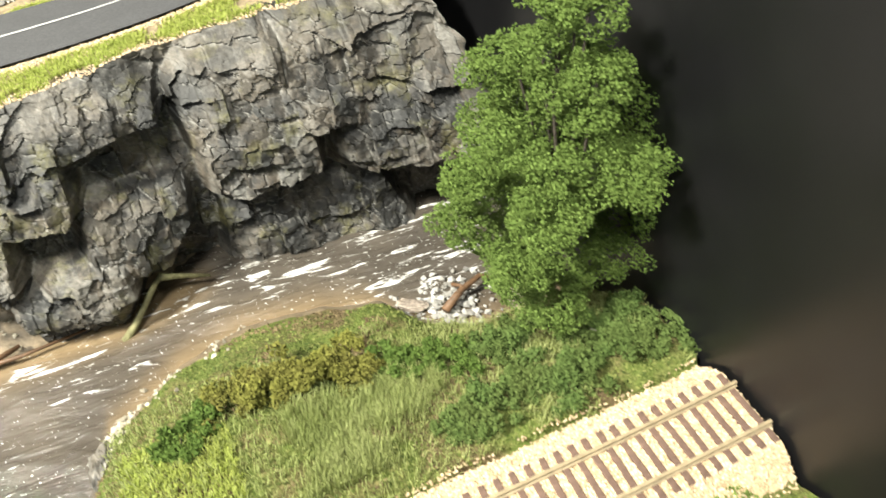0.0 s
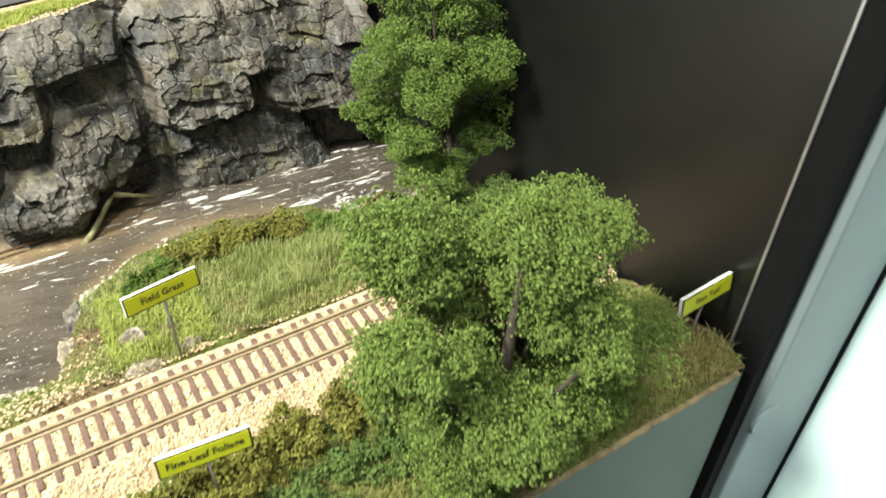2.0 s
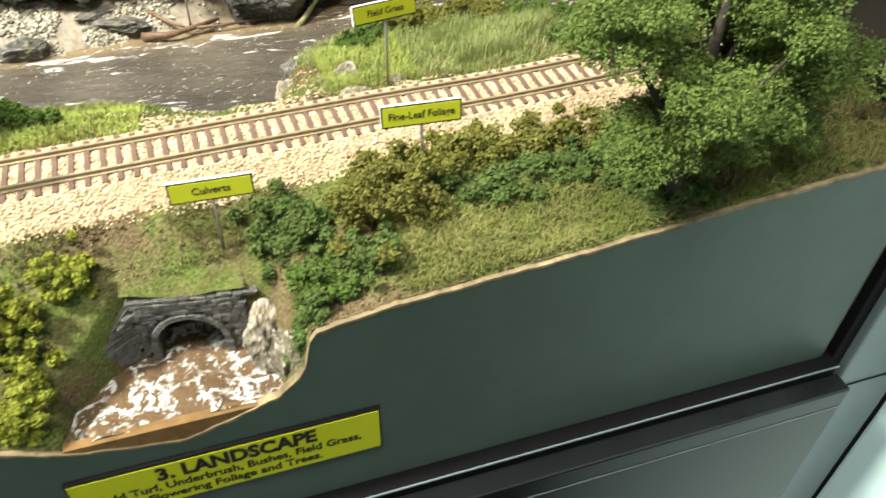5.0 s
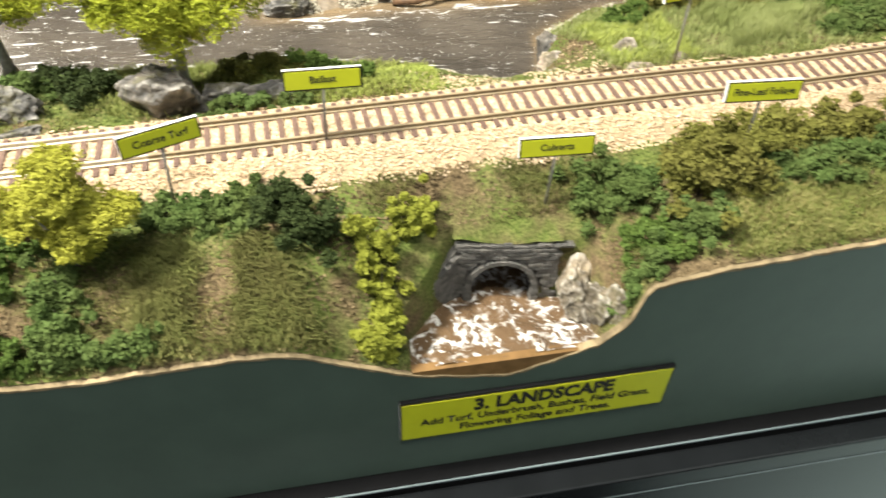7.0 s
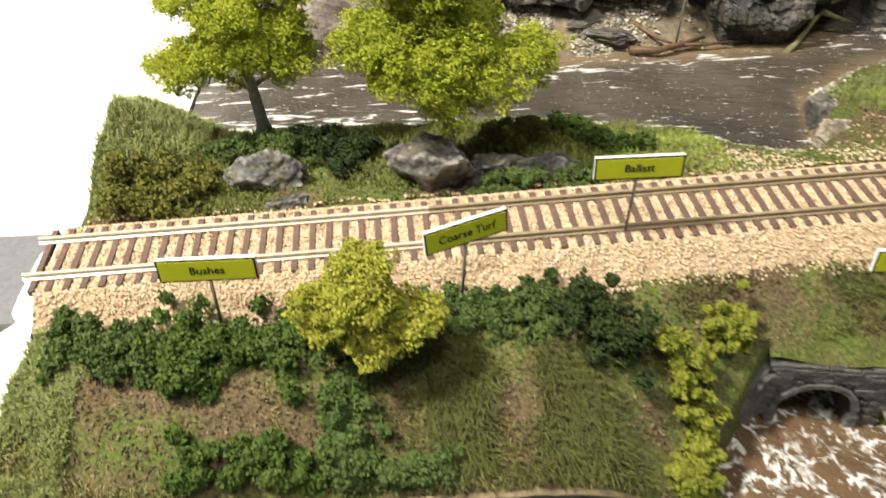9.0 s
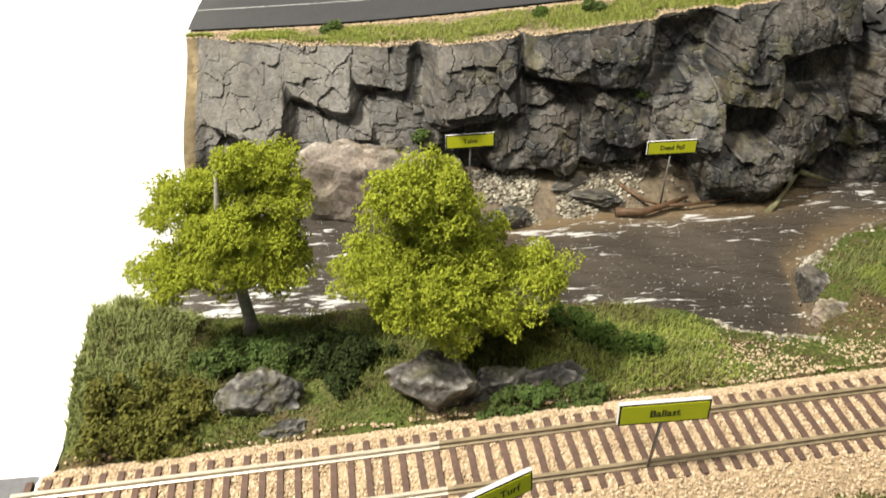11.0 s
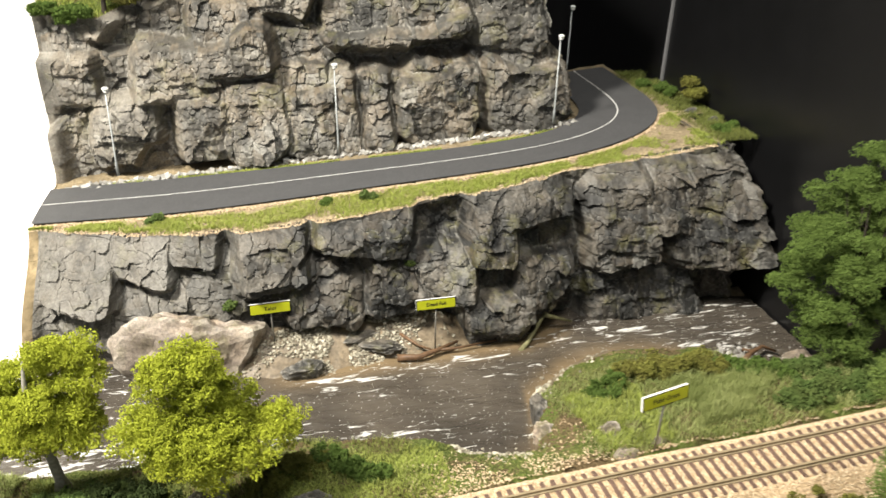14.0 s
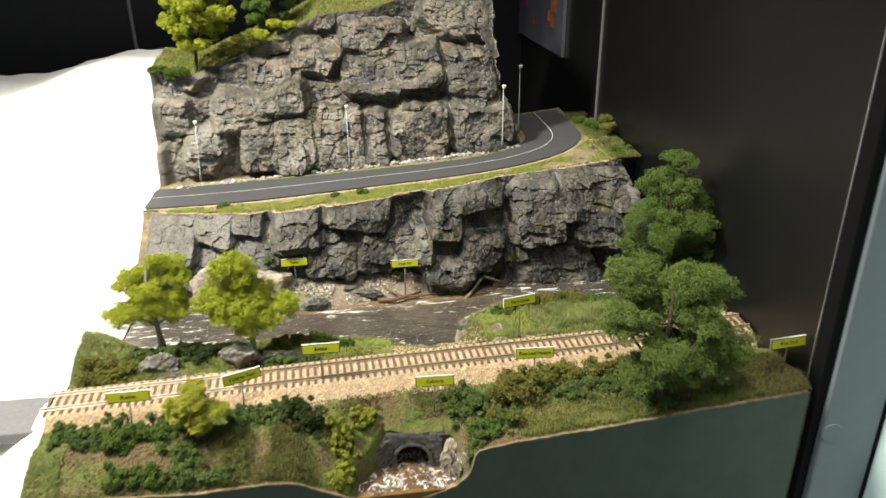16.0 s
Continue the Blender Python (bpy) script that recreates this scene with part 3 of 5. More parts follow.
def cliff(name, path, foot, crest, back, seed, nu, nv, sizes, ledges, table):
    """path(s): plan place of the face and its outward way; foot and crest heights, back: how far the crest leans away."""
    s = np.linspace(0, 1, nu)[:, None] * np.ones((1, nv))
    v = np.ones((nu, 1)) * np.linspace(0, 1, nv)[None]
    px, py, ox, oy, run = path(s)
    z0, z1 = foot(px), crest(px)
    h = z0 + (z1 - z0) * v
    d = np.zeros_like(s)
    tone = np.zeros_like(s)
    big, shade = masses(px, h, table, seed)
    d += big * (run < 0.54 if name == "lower" else run < 0.44) * step(0.0, 0.012, run)
    tone += 0.4 * shade
    for k, (size, amp, aspect) in enumerate(sizes):
        w = size * 0.10
        wu = run + w * fbm(run / size, h / size, 0, 2, seed + 50 + k)
        wv = h + w * fbm(run / size + 9, h / size, 0, 2, seed + 60 + k)
        a, e = facets(wu, wv, size, seed + 100 * k, aspect)
        d += amp * a
        tone += (0.30, 0.22, 0.1)[min(k, 2)] * e
    d += 0.0003 * fbm(run * 350, h * 350, 0, 3, seed + 70)
    d *= 0.15 + 0.85 * step(0.004, 0.016, run)
    d *= 1 - 0.55 * step(0.88, 1.0, v)
    d -= back(px, v)
    for f in ledges:
        d += f(px, h)
    tone = np.clip(0.5 + 1.7 * (tone - 0.5), 0, 1)
    x, y = px + ox * d, py + oy * d
    return x, y, h, tone


def set_tone(ob, v, name="tone"):
    at = ob.data.attributes.new(name, "FLOAT", "POINT")
    at.data.foreach_set("value", v.ravel().astype(np.float32))


def lower_path(s):
    """Along the river from the cut left side, then round the corner back along the black wall."""
    L = 0.529
    run = s * (L + 0.10)
    u = np.minimum(run, L)
    x = LEFT + u
    y = far_bank(x) + 0.010 + 0.017 * step(-0.26, -0.23, x) * (1 - step(-0.12, -0.09, x))
    turn = step(L - 0.02, L + 0.02, run)
    x = x - 0.004 * turn
    y = y + np.maximum(run - L, 0)
    return x, y, np.sin(turn * np.pi / 2), -np.cos(turn * np.pi / 2), run


def lower_back(x, v):
    lean = np.maximum(lip(x) - far_bank(x) - 0.008 - 0.017 * step(-0.26, -0.23, x) * (1 - step(-0.12, -0.09, x)), 0.012)
    return lean * (0.25 * v + 0.75 * step(0.35, 1.0, v) ** 1.3) * np.where(x > 0.142, 0.25, 1.0)


def overhang(x, h):
    """The undercut along the foot."""
    return -0.005 * (1 - step(1.228, 1.246, h)) * (1 - step(0.0, 0.02, x))


LOWER = ((-0.352, 1.304, 0.048, 0.066, 0.003), (-0.308, 1.309, 0.036, 0.048, 0.006), (-0.273, 1.313, 0.028, 0.038, 0.003), (-0.222, 1.301, 0.042, 0.040, 0.009),
         (-0.160, 1.317, 0.064, 0.036, 0.006), (-0.143, 1.272, 0.030, 0.040, 0.008), (-0.108, 1.277, 0.042, 0.036, 0.005), (-0.072, 1.298, 0.031, 0.024, 0.009),
         (-0.046, 1.322, 0.076, 0.024, 0.007), (0.029, 1.303, 0.047, 0.064, 0.010), (0.072, 1.318, 0.040, 0.046, 0.011), (0.106, 1.304, 0.072, 0.074, 0.010),
         (0.072, 1.238, 0.135, 0.048, 0.003), (-0.067, 1.243, 0.050, 0.034, 0.011), (-0.033, 1.264, 0.046, 0.036, 0.006), (-0.188, 1.272, 0.050, 0.044, 0.002))
X_, Y_, Z_, D_ = cliff("lower", lower_path, lambda x: 1.214 + 0 * x, lambda x: road_z(x) - 0.002 + 0 * x, lower_back, 11, 760, 220,
                       ((0.026, 0.0044, 0.9), (0.012, 0.0021, 0.9), (0.0055, 0.0009, 0.8)), (overhang,), LOWER)
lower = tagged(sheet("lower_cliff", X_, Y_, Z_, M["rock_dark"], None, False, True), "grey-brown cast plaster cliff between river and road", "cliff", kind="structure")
set_tone(lower, D_)
# Left end and top paler: pale plaster, plus lamp light put into the colour.
set_tone(lower, np.clip(0.85 * step(-0.17, -0.32, X_) * (0.6 + 0.4 * vnoise(X_ * 60, Z_ * 60)) + 0.22 * step(0.06, 0.10, X_) * step(1.30, 1.33, Z_) + 0.3 * step(1.315, 1.335, Z_) * (0.5 + 0.5 * vnoise(X_ * 40, Z_ * 40, 0, 3)), 0, 0.75), "pale_lit")
lower.data.materials.append(M["tan_side"])
lower.data.polygons.foreach_set("material_index", (np.arange(X_.shape[0] - 1)[:, None] < 8 + 0 * np.arange(X_.shape[1] - 1)[None]).ravel().astype(np.int32))
LCOL = list(zip(Y_[0], Z_[0]))
LIPX, LIPY, LIPZ = X_[:, -1].copy(), Y_[:, -1].copy(), Z_[:, -1].copy()


def upper_path(s):
    L, B = 0.418, 0.16
    run = s * (L + B)
    u = np.minimum(run, L)
    x = LEFT + 0.001 + u
    turn = step(L - 0.03, L + 0.03, run)
    x = x - 0.010 * turn
    y = foot_upper(x) + 0.006 + np.maximum(run - L, 0) + 0.012 * turn * (run < L)
    return x, y, np.sin(turn * np.pi / 2), -np.cos(turn * np.pi / 2), run


def upper_top(x):
    return np.interp(x, (-0.40, -0.34, -0.27, -0.23, -0.19, -0.13, -0.076, -0.03, 0.05), (1.428, 1.424, 1.450, 1.468, 1.488, 1.493, 1.510, 1.522, 1.522))


def upper_back(x, v):
    h = v * (upper_top(x) - road_z(x)) + 0.012 * fbm(x * 22, v * 3, 0, 2, 91)
    return np.where(x > 0.018, 0.35, 1.0) * (0.012 * step(0.050, 0.056, h) + 0.016 * step(0.085, 0.092, h) * (1 - 0.6 * step(-0.1, 0.0, x)) + 0.012 * step(0.120, 0.128, h) + 0.10 * h)


UPPER = ((-0.327, 1.352, 0.048, 0.028, 0.007), (-0.331, 1.328, 0.048, 0.020, 0.005), (-0.268, 1.352, 0.036, 0.062, 0.009), (-0.228, 1.354, 0.046, 0.068, 0.011),
         (-0.186, 1.357, 0.037, 0.066, 0.008), (-0.157, 1.356, 0.018, 0.066, 0.006), (-0.131, 1.359, 0.020, 0.064, 0.006), (-0.081, 1.362, 0.062, 0.060, 0.010),
         (-0.010, 1.369, 0.060, 0.066, 0.011), (-0.284, 1.387, 0.060, 0.034, 0.011), (-0.242, 1.411, 0.056, 0.050, 0.010), (-0.364, 1.398, 0.032, 0.026, 0.006),
         (-0.350, 1.420, 0.047, 0.022, 0.004), (-0.364, 1.375, 0.034, 0.024, 0.004), (-0.133, 1.424, 0.066, 0.036, 0.006), (-0.078, 1.434, 0.046, 0.042, 0.012),
         (-0.018, 1.427, 0.054, 0.052, 0.011), (-0.190, 1.440, 0.052, 0.028, 0.008), (-0.130, 1.464, 0.070, 0.030, 0.009), (-0.030, 1.488, 0.082, 0.040, 0.012))
X_, Y_, Z_, D_ = cliff("upper", upper_path, lambda x: road_z(x) - 0.003, upper_top, upper_back, 77, 680, 260,
                       ((0.024, 0.0038, 1.2), (0.011, 0.0019, 1.0), (0.0052, 0.0009, 0.8)), (), UPPER)
upper = tagged(sheet("upper_cliff", X_, Y_, Z_, M["rock"], None, False, True), "grey-brown cast plaster cliff above the road", "cliff", kind="structure")
set_tone(upper, D_)
# Left side paler: the lamp's falloff along the cliff is put into the colour.
set_tone(upper, np.clip(0.10 + 0.12 * vnoise(X_ * 30, Z_ * 30, 0, 5) + 0.38 * step(-0.22, -0.34, X_) * (0.6 + 0.4 * vnoise(X_ * 60, Z_ * 60)), 0, 0.6), "pale_lit")
UCOL = list(zip(Y_[0], Z_[0]))
UPX, UPY, UPZ = X_[:, -1].copy(), Y_[:, -1].copy(), Z_[:, -1].copy()

# shelf that carries the road
k = 40
ends = np.where(LIPX < 0.04, foot_upper(LIPX) + 0.05, 0.56)
v = np.linspace(0, 1, k)[None]
hx = LIPX[:, None] + 0 * v
hy = LIPY[:, None] + (ends - LIPY)[:, None] * v
hz = LIPZ[:, None] + (road_z(hx) - LIPZ[:, None]) * step(0, 0.12, v) + 0.0005 * fbm(hx * 150, hy * 150, 0, 3, 5)
hx, hy, hz = np.clip(hx, LEFT, 0.150), hy, hz - 0.0026
shelf = tagged(sheet("road_shelf", hx, hy, hz, M["shelf"]), "sandy gritty shelf beside the model road", "ground", kind="structure")
shelf.data.materials.append(M["rock_dark"])
shelf.data.polygons.foreach_set("material_index", (np.arange(k - 1)[None] < 2 + 0 * np.arange(hx.shape[0] - 1)[:, None]).ravel().astype(np.int32))
# hill behind the upper cliff
v = np.linspace(0, 1, 30)[None]
hx2 = UPX[:, None] + 0 * v
hy2 = UPY[:, None] + (np.maximum(0.62, UPY + 0.01)[:, None] - UPY[:, None]) * v
hz2 = UPZ[:, None] + 0.012 * np.sin(v * 2.2) + 0.003 * fbm(hx2 * 50, hy2 * 50, 0, 3, 8) * step(0, 0.1, v)
hill = tagged(sheet("hilltop", hx2, hy2, hz2, M["soil"]), "grassy hilltop above the upper cliff", "ground", kind="structure")
for col, low in ((LCOL, 1.20), (UCOL, 1.29)):
    k = len(col)
    V = [(LEFT + 0.0012, y + 0.0004, z) for y, z in col] + [(LEFT + 0.0012, 0.64, z) for y, z in col]
    link("cut_side", V, [(i, i + 1, k + i + 1, k + i) for i in range(k - 1)], M["tan_side"], base, False, "bare tan plaster edge")

# ---- road ----
bx = (-0.3895, -0.292, -0.212, -0.131, -0.050, -0.006, 0.026, 0.046, 0.052, 0.053)
by = (0.443, 0.424, 0.412, 0.401, 0.392, 0.393, 0.404, 0.424, 0.455, 0.545)
fx = (-0.3895, -0.289, -0.217, -0.143, -0.068, -0.009, 0.040, 0.080, 0.104, 0.114, 0.116)
fy = (0.380, 0.357, 0.350, 0.346, 0.340, 0.340, 0.348, 0.368, 0.394, 0.430, 0.545)


def smooth_line(xs, ys, n):
    s = np.concatenate([[0], np.cumsum(np.hypot(np.diff(xs), np.diff(ys)))])
    t = np.linspace(0, s[-1], n)
    x, y = np.interp(t, s, xs), np.interp(t, s, ys)
    for _ in range(3):
        w = max(2, n // 28)
        ker = np.ones(2 * w + 1) / (2 * w + 1)
        x2, y2 = np.convolve(np.pad(x, w, mode="reflect", reflect_type="odd"), ker, "valid"), np.convolve(np.pad(y, w, mode="reflect", reflect_type="odd"), ker, "valid")
        x, y = x2, y2
    return x, y


B0, F0 = smooth_line(bx, by, 160), smooth_line(fx, fy, 160)
v = np.linspace(0, 1, 9)[None]
rx, ry = B0[0][:, None] * (1 - v) + F0[0][:, None] * v, B0[1][:, None] * (1 - v) + F0[1][:, None] * v
rz = road_z(rx) - 0.0006 + 0.0005 * np.sin(v * np.pi)
road = tagged(sheet("road", rx, ry, rz, M["asphalt"], None, True), "dark grey model asphalt road with a white centre line", "road", kind="structure")
c = 0.5
cx, cy = B0[0] * (1 - c) + F0[0] * c, B0[1] * (1 - c) + F0[1] * c
tx, ty = np.gradient(cx), np.gradient(cy)
ln = np.hypot(tx, ty)
ox, oy = -ty / ln, tx / ln
v = np.array([-0.00045, 0.00045])[None]
lx, ly = cx[:, None] + ox[:, None] * v, cy[:, None] + oy[:, None] * v
sheet("centre_line", lx, ly, road_z(lx) + 0.0002, M["white_line"], road, True, True)

# ---- neighbouring white module ----
px, py = np.meshgrid(np.linspace(-1.3, LEFT - 0.0015, 120), np.linspace(-0.01, 0.75, 110), indexing="ij")
pz = 1.235 + 0.058 * step(0.315, 0.40, py) + 0.125 * step(0.455, 0.52, py) * (0.75 + 0.25 * step(-0.62, -0.45, px)) + 0.004 * fbm(px * 14, py * 14, 0, 4, 15)
join = step(-0.44, LEFT, px)
edge = np.where(py < 0.3, ground(LEFT + 0 * py, py) - 0.002 + 0.010 * (py > near_bank(LEFT) + 0.01), pz)
pz = pz * (1 - join) + np.minimum(edge, pz + 0.03) * join
white = new("plaster_module")
tagged(white, "bare white plaster landscape module next to the finished one", "model base")
sheet("surface", px, py, pz, M["plaster"], white)
part("body", box(-1.3, LEFT - 0.0015, -0.01, 0.75, BOTTOM, 1.225), M["plaster"], white)
bed = tagged(part("roadbed_strip", box(-1.2, LEFT - 0.002, 0.048, 0.092, 1.2535, 1.2625, 0.0015), M["foam_grey"]), "grey foam roadbed strip crossing the white module", "roadbed")

# ---- track ----
track = new("railway_track")
tagged(track, "model railway track with brown sleepers on buff ballast", "track")


def rail(offset, x0, x1, name, mat, label=""):
    xs = np.linspace(x0, x1, 90)
    ys = track_y(xs)
    g = np.gradient(ys, xs)
    V, F = [], []
    prof = ((-0.0011, 0.0), (-0.0011, 0.0004), (-0.0003, 0.0007), (-0.0003, 0.0014), (-0.0006, 0.0016), (-0.0006, 0.0021), (0.0006, 0.0021), (0.0006, 0.0016), (0.0003, 0.0014), (0.0003, 0.0007), (0.0011, 0.0004), (0.0011, 0.0))
    k = len(prof)
    for x, y, s in zip(xs, ys, g):
        q = math.hypot(1, s)
        for a, h in prof:
            V.append((x - s / q * (a + offset), y + (a + offset) / q, 1.2722 + float(lift(x)) + h))
    for i in range(len(xs) - 1):
        for j in range(k):
            F.append((i * k + j, (i + 1) * k + j, (i + 1) * k + (j + 1) % k, i * k + (j + 1) % k))
    F += [tuple(range(k)), tuple((len(xs) - 1) * k + j for j in range(k))[::-1]]
    return link(name, V, F, mat, track, False, label)


for o in (0.0087, -0.0087):
    rail(o, -0.3945, -0.262, "rail", M["rail_bare"], "bare bright rail end")
    rail(o, -0.262, 0.1495, "rail", M["rail"])
bm = box(-0.00108, 0.00108, -0.0148, 0.0148, 0, 0.0024, 0.0003)
tie_mesh = bpy.data.meshes.new("sleeper")
bm.to_mesh(tie_mesh)
bm.free()
tie_mesh.materials.append(M["tie"])
x = -0.391
while x < 0.148:
    o = new("sleeper", tie_mesh)
    o.parent = track
    s = (float(track_y(x + 0.002)) - float(track_y(x - 0.002))) / 0.004
    o.matrix_local = pose(x, float(track_y(x)), 1.2699 + float(lift(x)) + random.uniform(-0.0001, 0.0001), 0, 0, math.degrees(math.atan(s)) + random.uniform(-1.2, 1.2))
    x += 0.00555

bx_, bd_ = np.meshgrid(np.linspace(LEFT, RIGHT, 500), np.linspace(-0.0255, 0.0255, 40), indexing="ij")
bz_ = 1.2713 + lift(bx_) - 0.0095 * np.clip((np.abs(bd_) - 0.0155) / 0.0105, 0, 1) ** 1.2 + 0.0005 * fbm(bx_ * 700, bd_ * 700, 0, 2, 3)
bed_sheet = tagged(sheet("ballast_bed", bx_, track_y(bx_) + bd_, bz_, M["ballast_bed"]), "buff ballast bed under the track", "ballast", kind="structure")
rng = np.random.RandomState(5)
n = 52000
x = rng.uniform(LEFT, RIGHT, n)
d = rng.uniform(-0.0285, 0.0275, n)
keep = rng.rand(n) < np.clip(1.15 - np.maximum(np.abs(d) - 0.021, 0) / 0.0075 + 0.5 * vnoise(x * 90, d * 90, 0, 4) * (np.abs(d) > 0.019), 0, 1)
x, d = x[keep], d[keep]
y = track_y(x) + d
z = np.maximum(1.2714 + lift(x) - 0.0095 * np.clip((np.abs(d) - 0.0155) / 0.0105, 0, 1) ** 1.2, ground(x, y)) + 0.0001
ballast = tagged(bits("ballast", np.stack([x, y, z], 1), rng.uniform(0.0004, 0.00078, len(x)), M["ballast"], None, 0.8, "oct"), "buff crushed-stone ballast along the track", "ballast", kind="stuff")


# ---- plants: materials ----
LT = 0.26
M["leaf_mid"] = scatter_mat("leaf_mid_green", (0.085, 0.128, 0.027), (0.158, 0.220, 0.054), (0.26, 0.34, 0.10), 0.85, 0.15, LT)
M["leaf_deep"] = scatter_mat("leaf_deep_green", (0.075, 0.120, 0.026), (0.138, 0.205, 0.048), (0.27, 0.35, 0.10), 0.85, 0.15, LT)
M["leaf_lime"] = scatter_mat("leaf_lime_green", (0.23, 0.27, 0.024), (0.41, 0.455, 0.045), (0.60, 0.63, 0.10), 0.85, 0.15, LT)
M["leaf_yellow"] = scatter_mat("leaf_yellow_green", (0.24, 0.25, 0.03), (0.42, 0.42, 0.06), (0.58, 0.56, 0.11), 0.85, 0.15, LT)
M["leaf_shrub"] = scatter_mat("leaf_shrub_green", (0.15, 0.17, 0.022), (0.25, 0.27, 0.038), (0.37, 0.385, 0.07), 0.85, 0.15, LT)
M["bush_dark"] = scatter_mat("bush_dark_green", (0.042, 0.075, 0.020), (0.095, 0.150, 0.040), (0.18, 0.25, 0.075), 0.85, 0.15, LT, (0.10, 0.115, 0.034))
M["bush_green"] = scatter_mat("bush_green", (0.040, 0.076, 0.016), (0.092, 0.145, 0.030), (0.19, 0.25, 0.06), 0.85, 0.15, LT)
M["bush_olive"] = scatter_mat("bush_olive", (0.075, 0.080, 0.016), (0.185, 0.19, 0.040), (0.34, 0.33, 0.08), 0.85, 0.15, LT, (0.125, 0.105, 0.035))
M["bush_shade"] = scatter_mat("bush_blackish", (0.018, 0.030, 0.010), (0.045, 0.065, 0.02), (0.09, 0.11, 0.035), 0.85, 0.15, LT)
M["grass_field"] = scatter_mat("grass_light", (0.18, 0.215, 0.065), (0.32, 0.355, 0.135), (0.52, 0.53, 0.27), 0.8, 0.2, 0.25, (0.21, 0.26, 0.07))
M["grass_mixed"] = scatter_mat("grass_mixed", (0.10, 0.13, 0.028), (0.20, 0.235, 0.06), (0.38, 0.38, 0.15), 0.8, 0.2, 0.25, (0.16, 0.17, 0.05))
M["grass_bank"] = scatter_mat("grass_bank", (0.060, 0.075, 0.020), (0.135, 0.15, 0.040), (0.28, 0.28, 0.10), 0.8, 0.2, 0.2, (0.11, 0.085, 0.035))
M["grass_dry"] = scatter_mat("grass_dry", (0.20, 0.17, 0.05), (0.36, 0.31, 0.12), (0.58, 0.52, 0.27), 0.8, 0.2, 0.25, (0.20, 0.22, 0.07))
M["grass_road"] = scatter_mat("grass_bright", (0.20, 0.26, 0.045), (0.33, 0.39, 0.085), (0.49, 0.52, 0.17), 0.8, 0.2, 0.25, (0.36, 0.38, 0.10))
M["turf_green"] = scatter_mat("turf_green", (0.045, 0.065, 0.014), (0.12, 0.145, 0.035), (0.24, 0.25, 0.08))
M["turf_brown"] = scatter_mat("turf_brown", (0.05, 0.036, 0.018), (0.13, 0.095, 0.048), (0.25, 0.19, 0.10))


def inside(n, rng):
    v = rng.normal(size=(n, 3))
    return v / np.linalg.norm(v, axis=1)[:, None]


def foliage(name, centre, radii, lobes, lobe_r, count, grain, mat, parent, seed, shape=None, label="", clumps=None, foot=None):
    """A crown of foam foliage: boughs round the edge, each a cluster of tufts covered with fine grains; shape(h) narrows it by height."""
    rng = np.random.RandomState(seed)
    c, r = np.array(centre), np.array(radii)
    P, S, C = [], [], []
    for i in range(lobes):
        # even spread over the outside, some within
        z = 1 - 2 * (i + 0.5) / lobes
        a = i * 2.39996 + rng.uniform(-0.5, 0.5)
        q = math.sqrt(max(0, 1 - z * z))
        k = rng.uniform(0.66, 0.93) if i % 6 else rng.uniform(0.15, 0.5)
        p = np.array((math.cos(a) * q, math.sin(a) * q, z)) * k
        w = shape(p[2]) if shape else 1.0
        q = c + np.array((p[0] * w, p[1] * w, p[2])) * r
        if clumps:
            # the crown divides into several rounded masses on boughs of their own
            x, y, z, big = clumps[i % len(clumps)]
            u = inside(1, rng)[0] * rng.uniform(0.35, 0.75) * big
            q = np.array(foot) + np.array((x, y, z)) + u * np.array((1, 1, 0.8))
        lr = lobe_r * rng.uniform(0.65, 1.2) * (0.55 + 0.45 * w)
        C.append(q)
        # a close core and small round tufts standing out of it, thickest on the upper side
        for j in range(20):
            core = j == 0
            u = inside(1, rng)[0]
            u[2] = abs(u[2]) if rng.rand() < 0.7 else u[2]
            o = np.zeros(3) if core else u * lr * rng.uniform(0.6, 1.0) * np.array((1, 1, 0.62))
            sr = lr * (0.62 if core else rng.uniform(0.20, 0.36))
            m = int(count / lobes * (0.16 if core else 0.056) * (lr / lobe_r) ** 2)
            v = inside(m, rng)
            lump = 1 + 0.3 * fbm(v[:, 0] * 2.6 + i * 5 + j, v[:, 1] * 2.6, v[:, 2] * 2.6, 3, seed)
            rad = sr * lump * (1.05 - 0.28 * rng.rand(m) ** 1.5)
            P.append(q + o + v * rad[:, None] * np.array((1.0, 1.0, 0.6 if core else 0.85)))
            S.append(rng.uniform(0.6, 1.3, m) * grain)
    P, S = np.concatenate(P), np.concatenate(S)
    ob = bits(name, P, S, mat, parent)
    if label:
        ob["label"] = label
    return C


def tree(name, label, base_at, top, centre, radii, lobes, lobe_r, count, grain, leaf, bark, seed, shape=None, trunk_r=0.0024, clumps=None):
    t = new(name)
    tagged(t, label, "tree", "model trees")
    rng = np.random.RandomState(seed + 1)
    C = foliage("crown", centre, radii, lobes, lobe_r, count, grain, leaf, t, seed, shape, "", clumps, base_at)
    b, k = Vector(base_at), Vector(centre)
    mid = b.lerp(k, 0.5) + Vector((rng.uniform(-1, 1), rng.uniform(-1, 1), 0)) * 0.002
    V, F = rod([b - Vector((0, 0, 0.003)), b + Vector((0, 0, 0.003)), mid, k, k.lerp(Vector(top), 0.7)], [trunk_r * 1.7, trunk_r * 1.05, trunk_r * 0.8, trunk_r * 0.55, trunk_r * 0.2], 9)
    link("trunk", V, F, bark, t, True)
    for q in C[:min(len(C), 11)]:
        q = Vector(q)
        s = b.lerp(k, rng.uniform(0.35, 0.8))
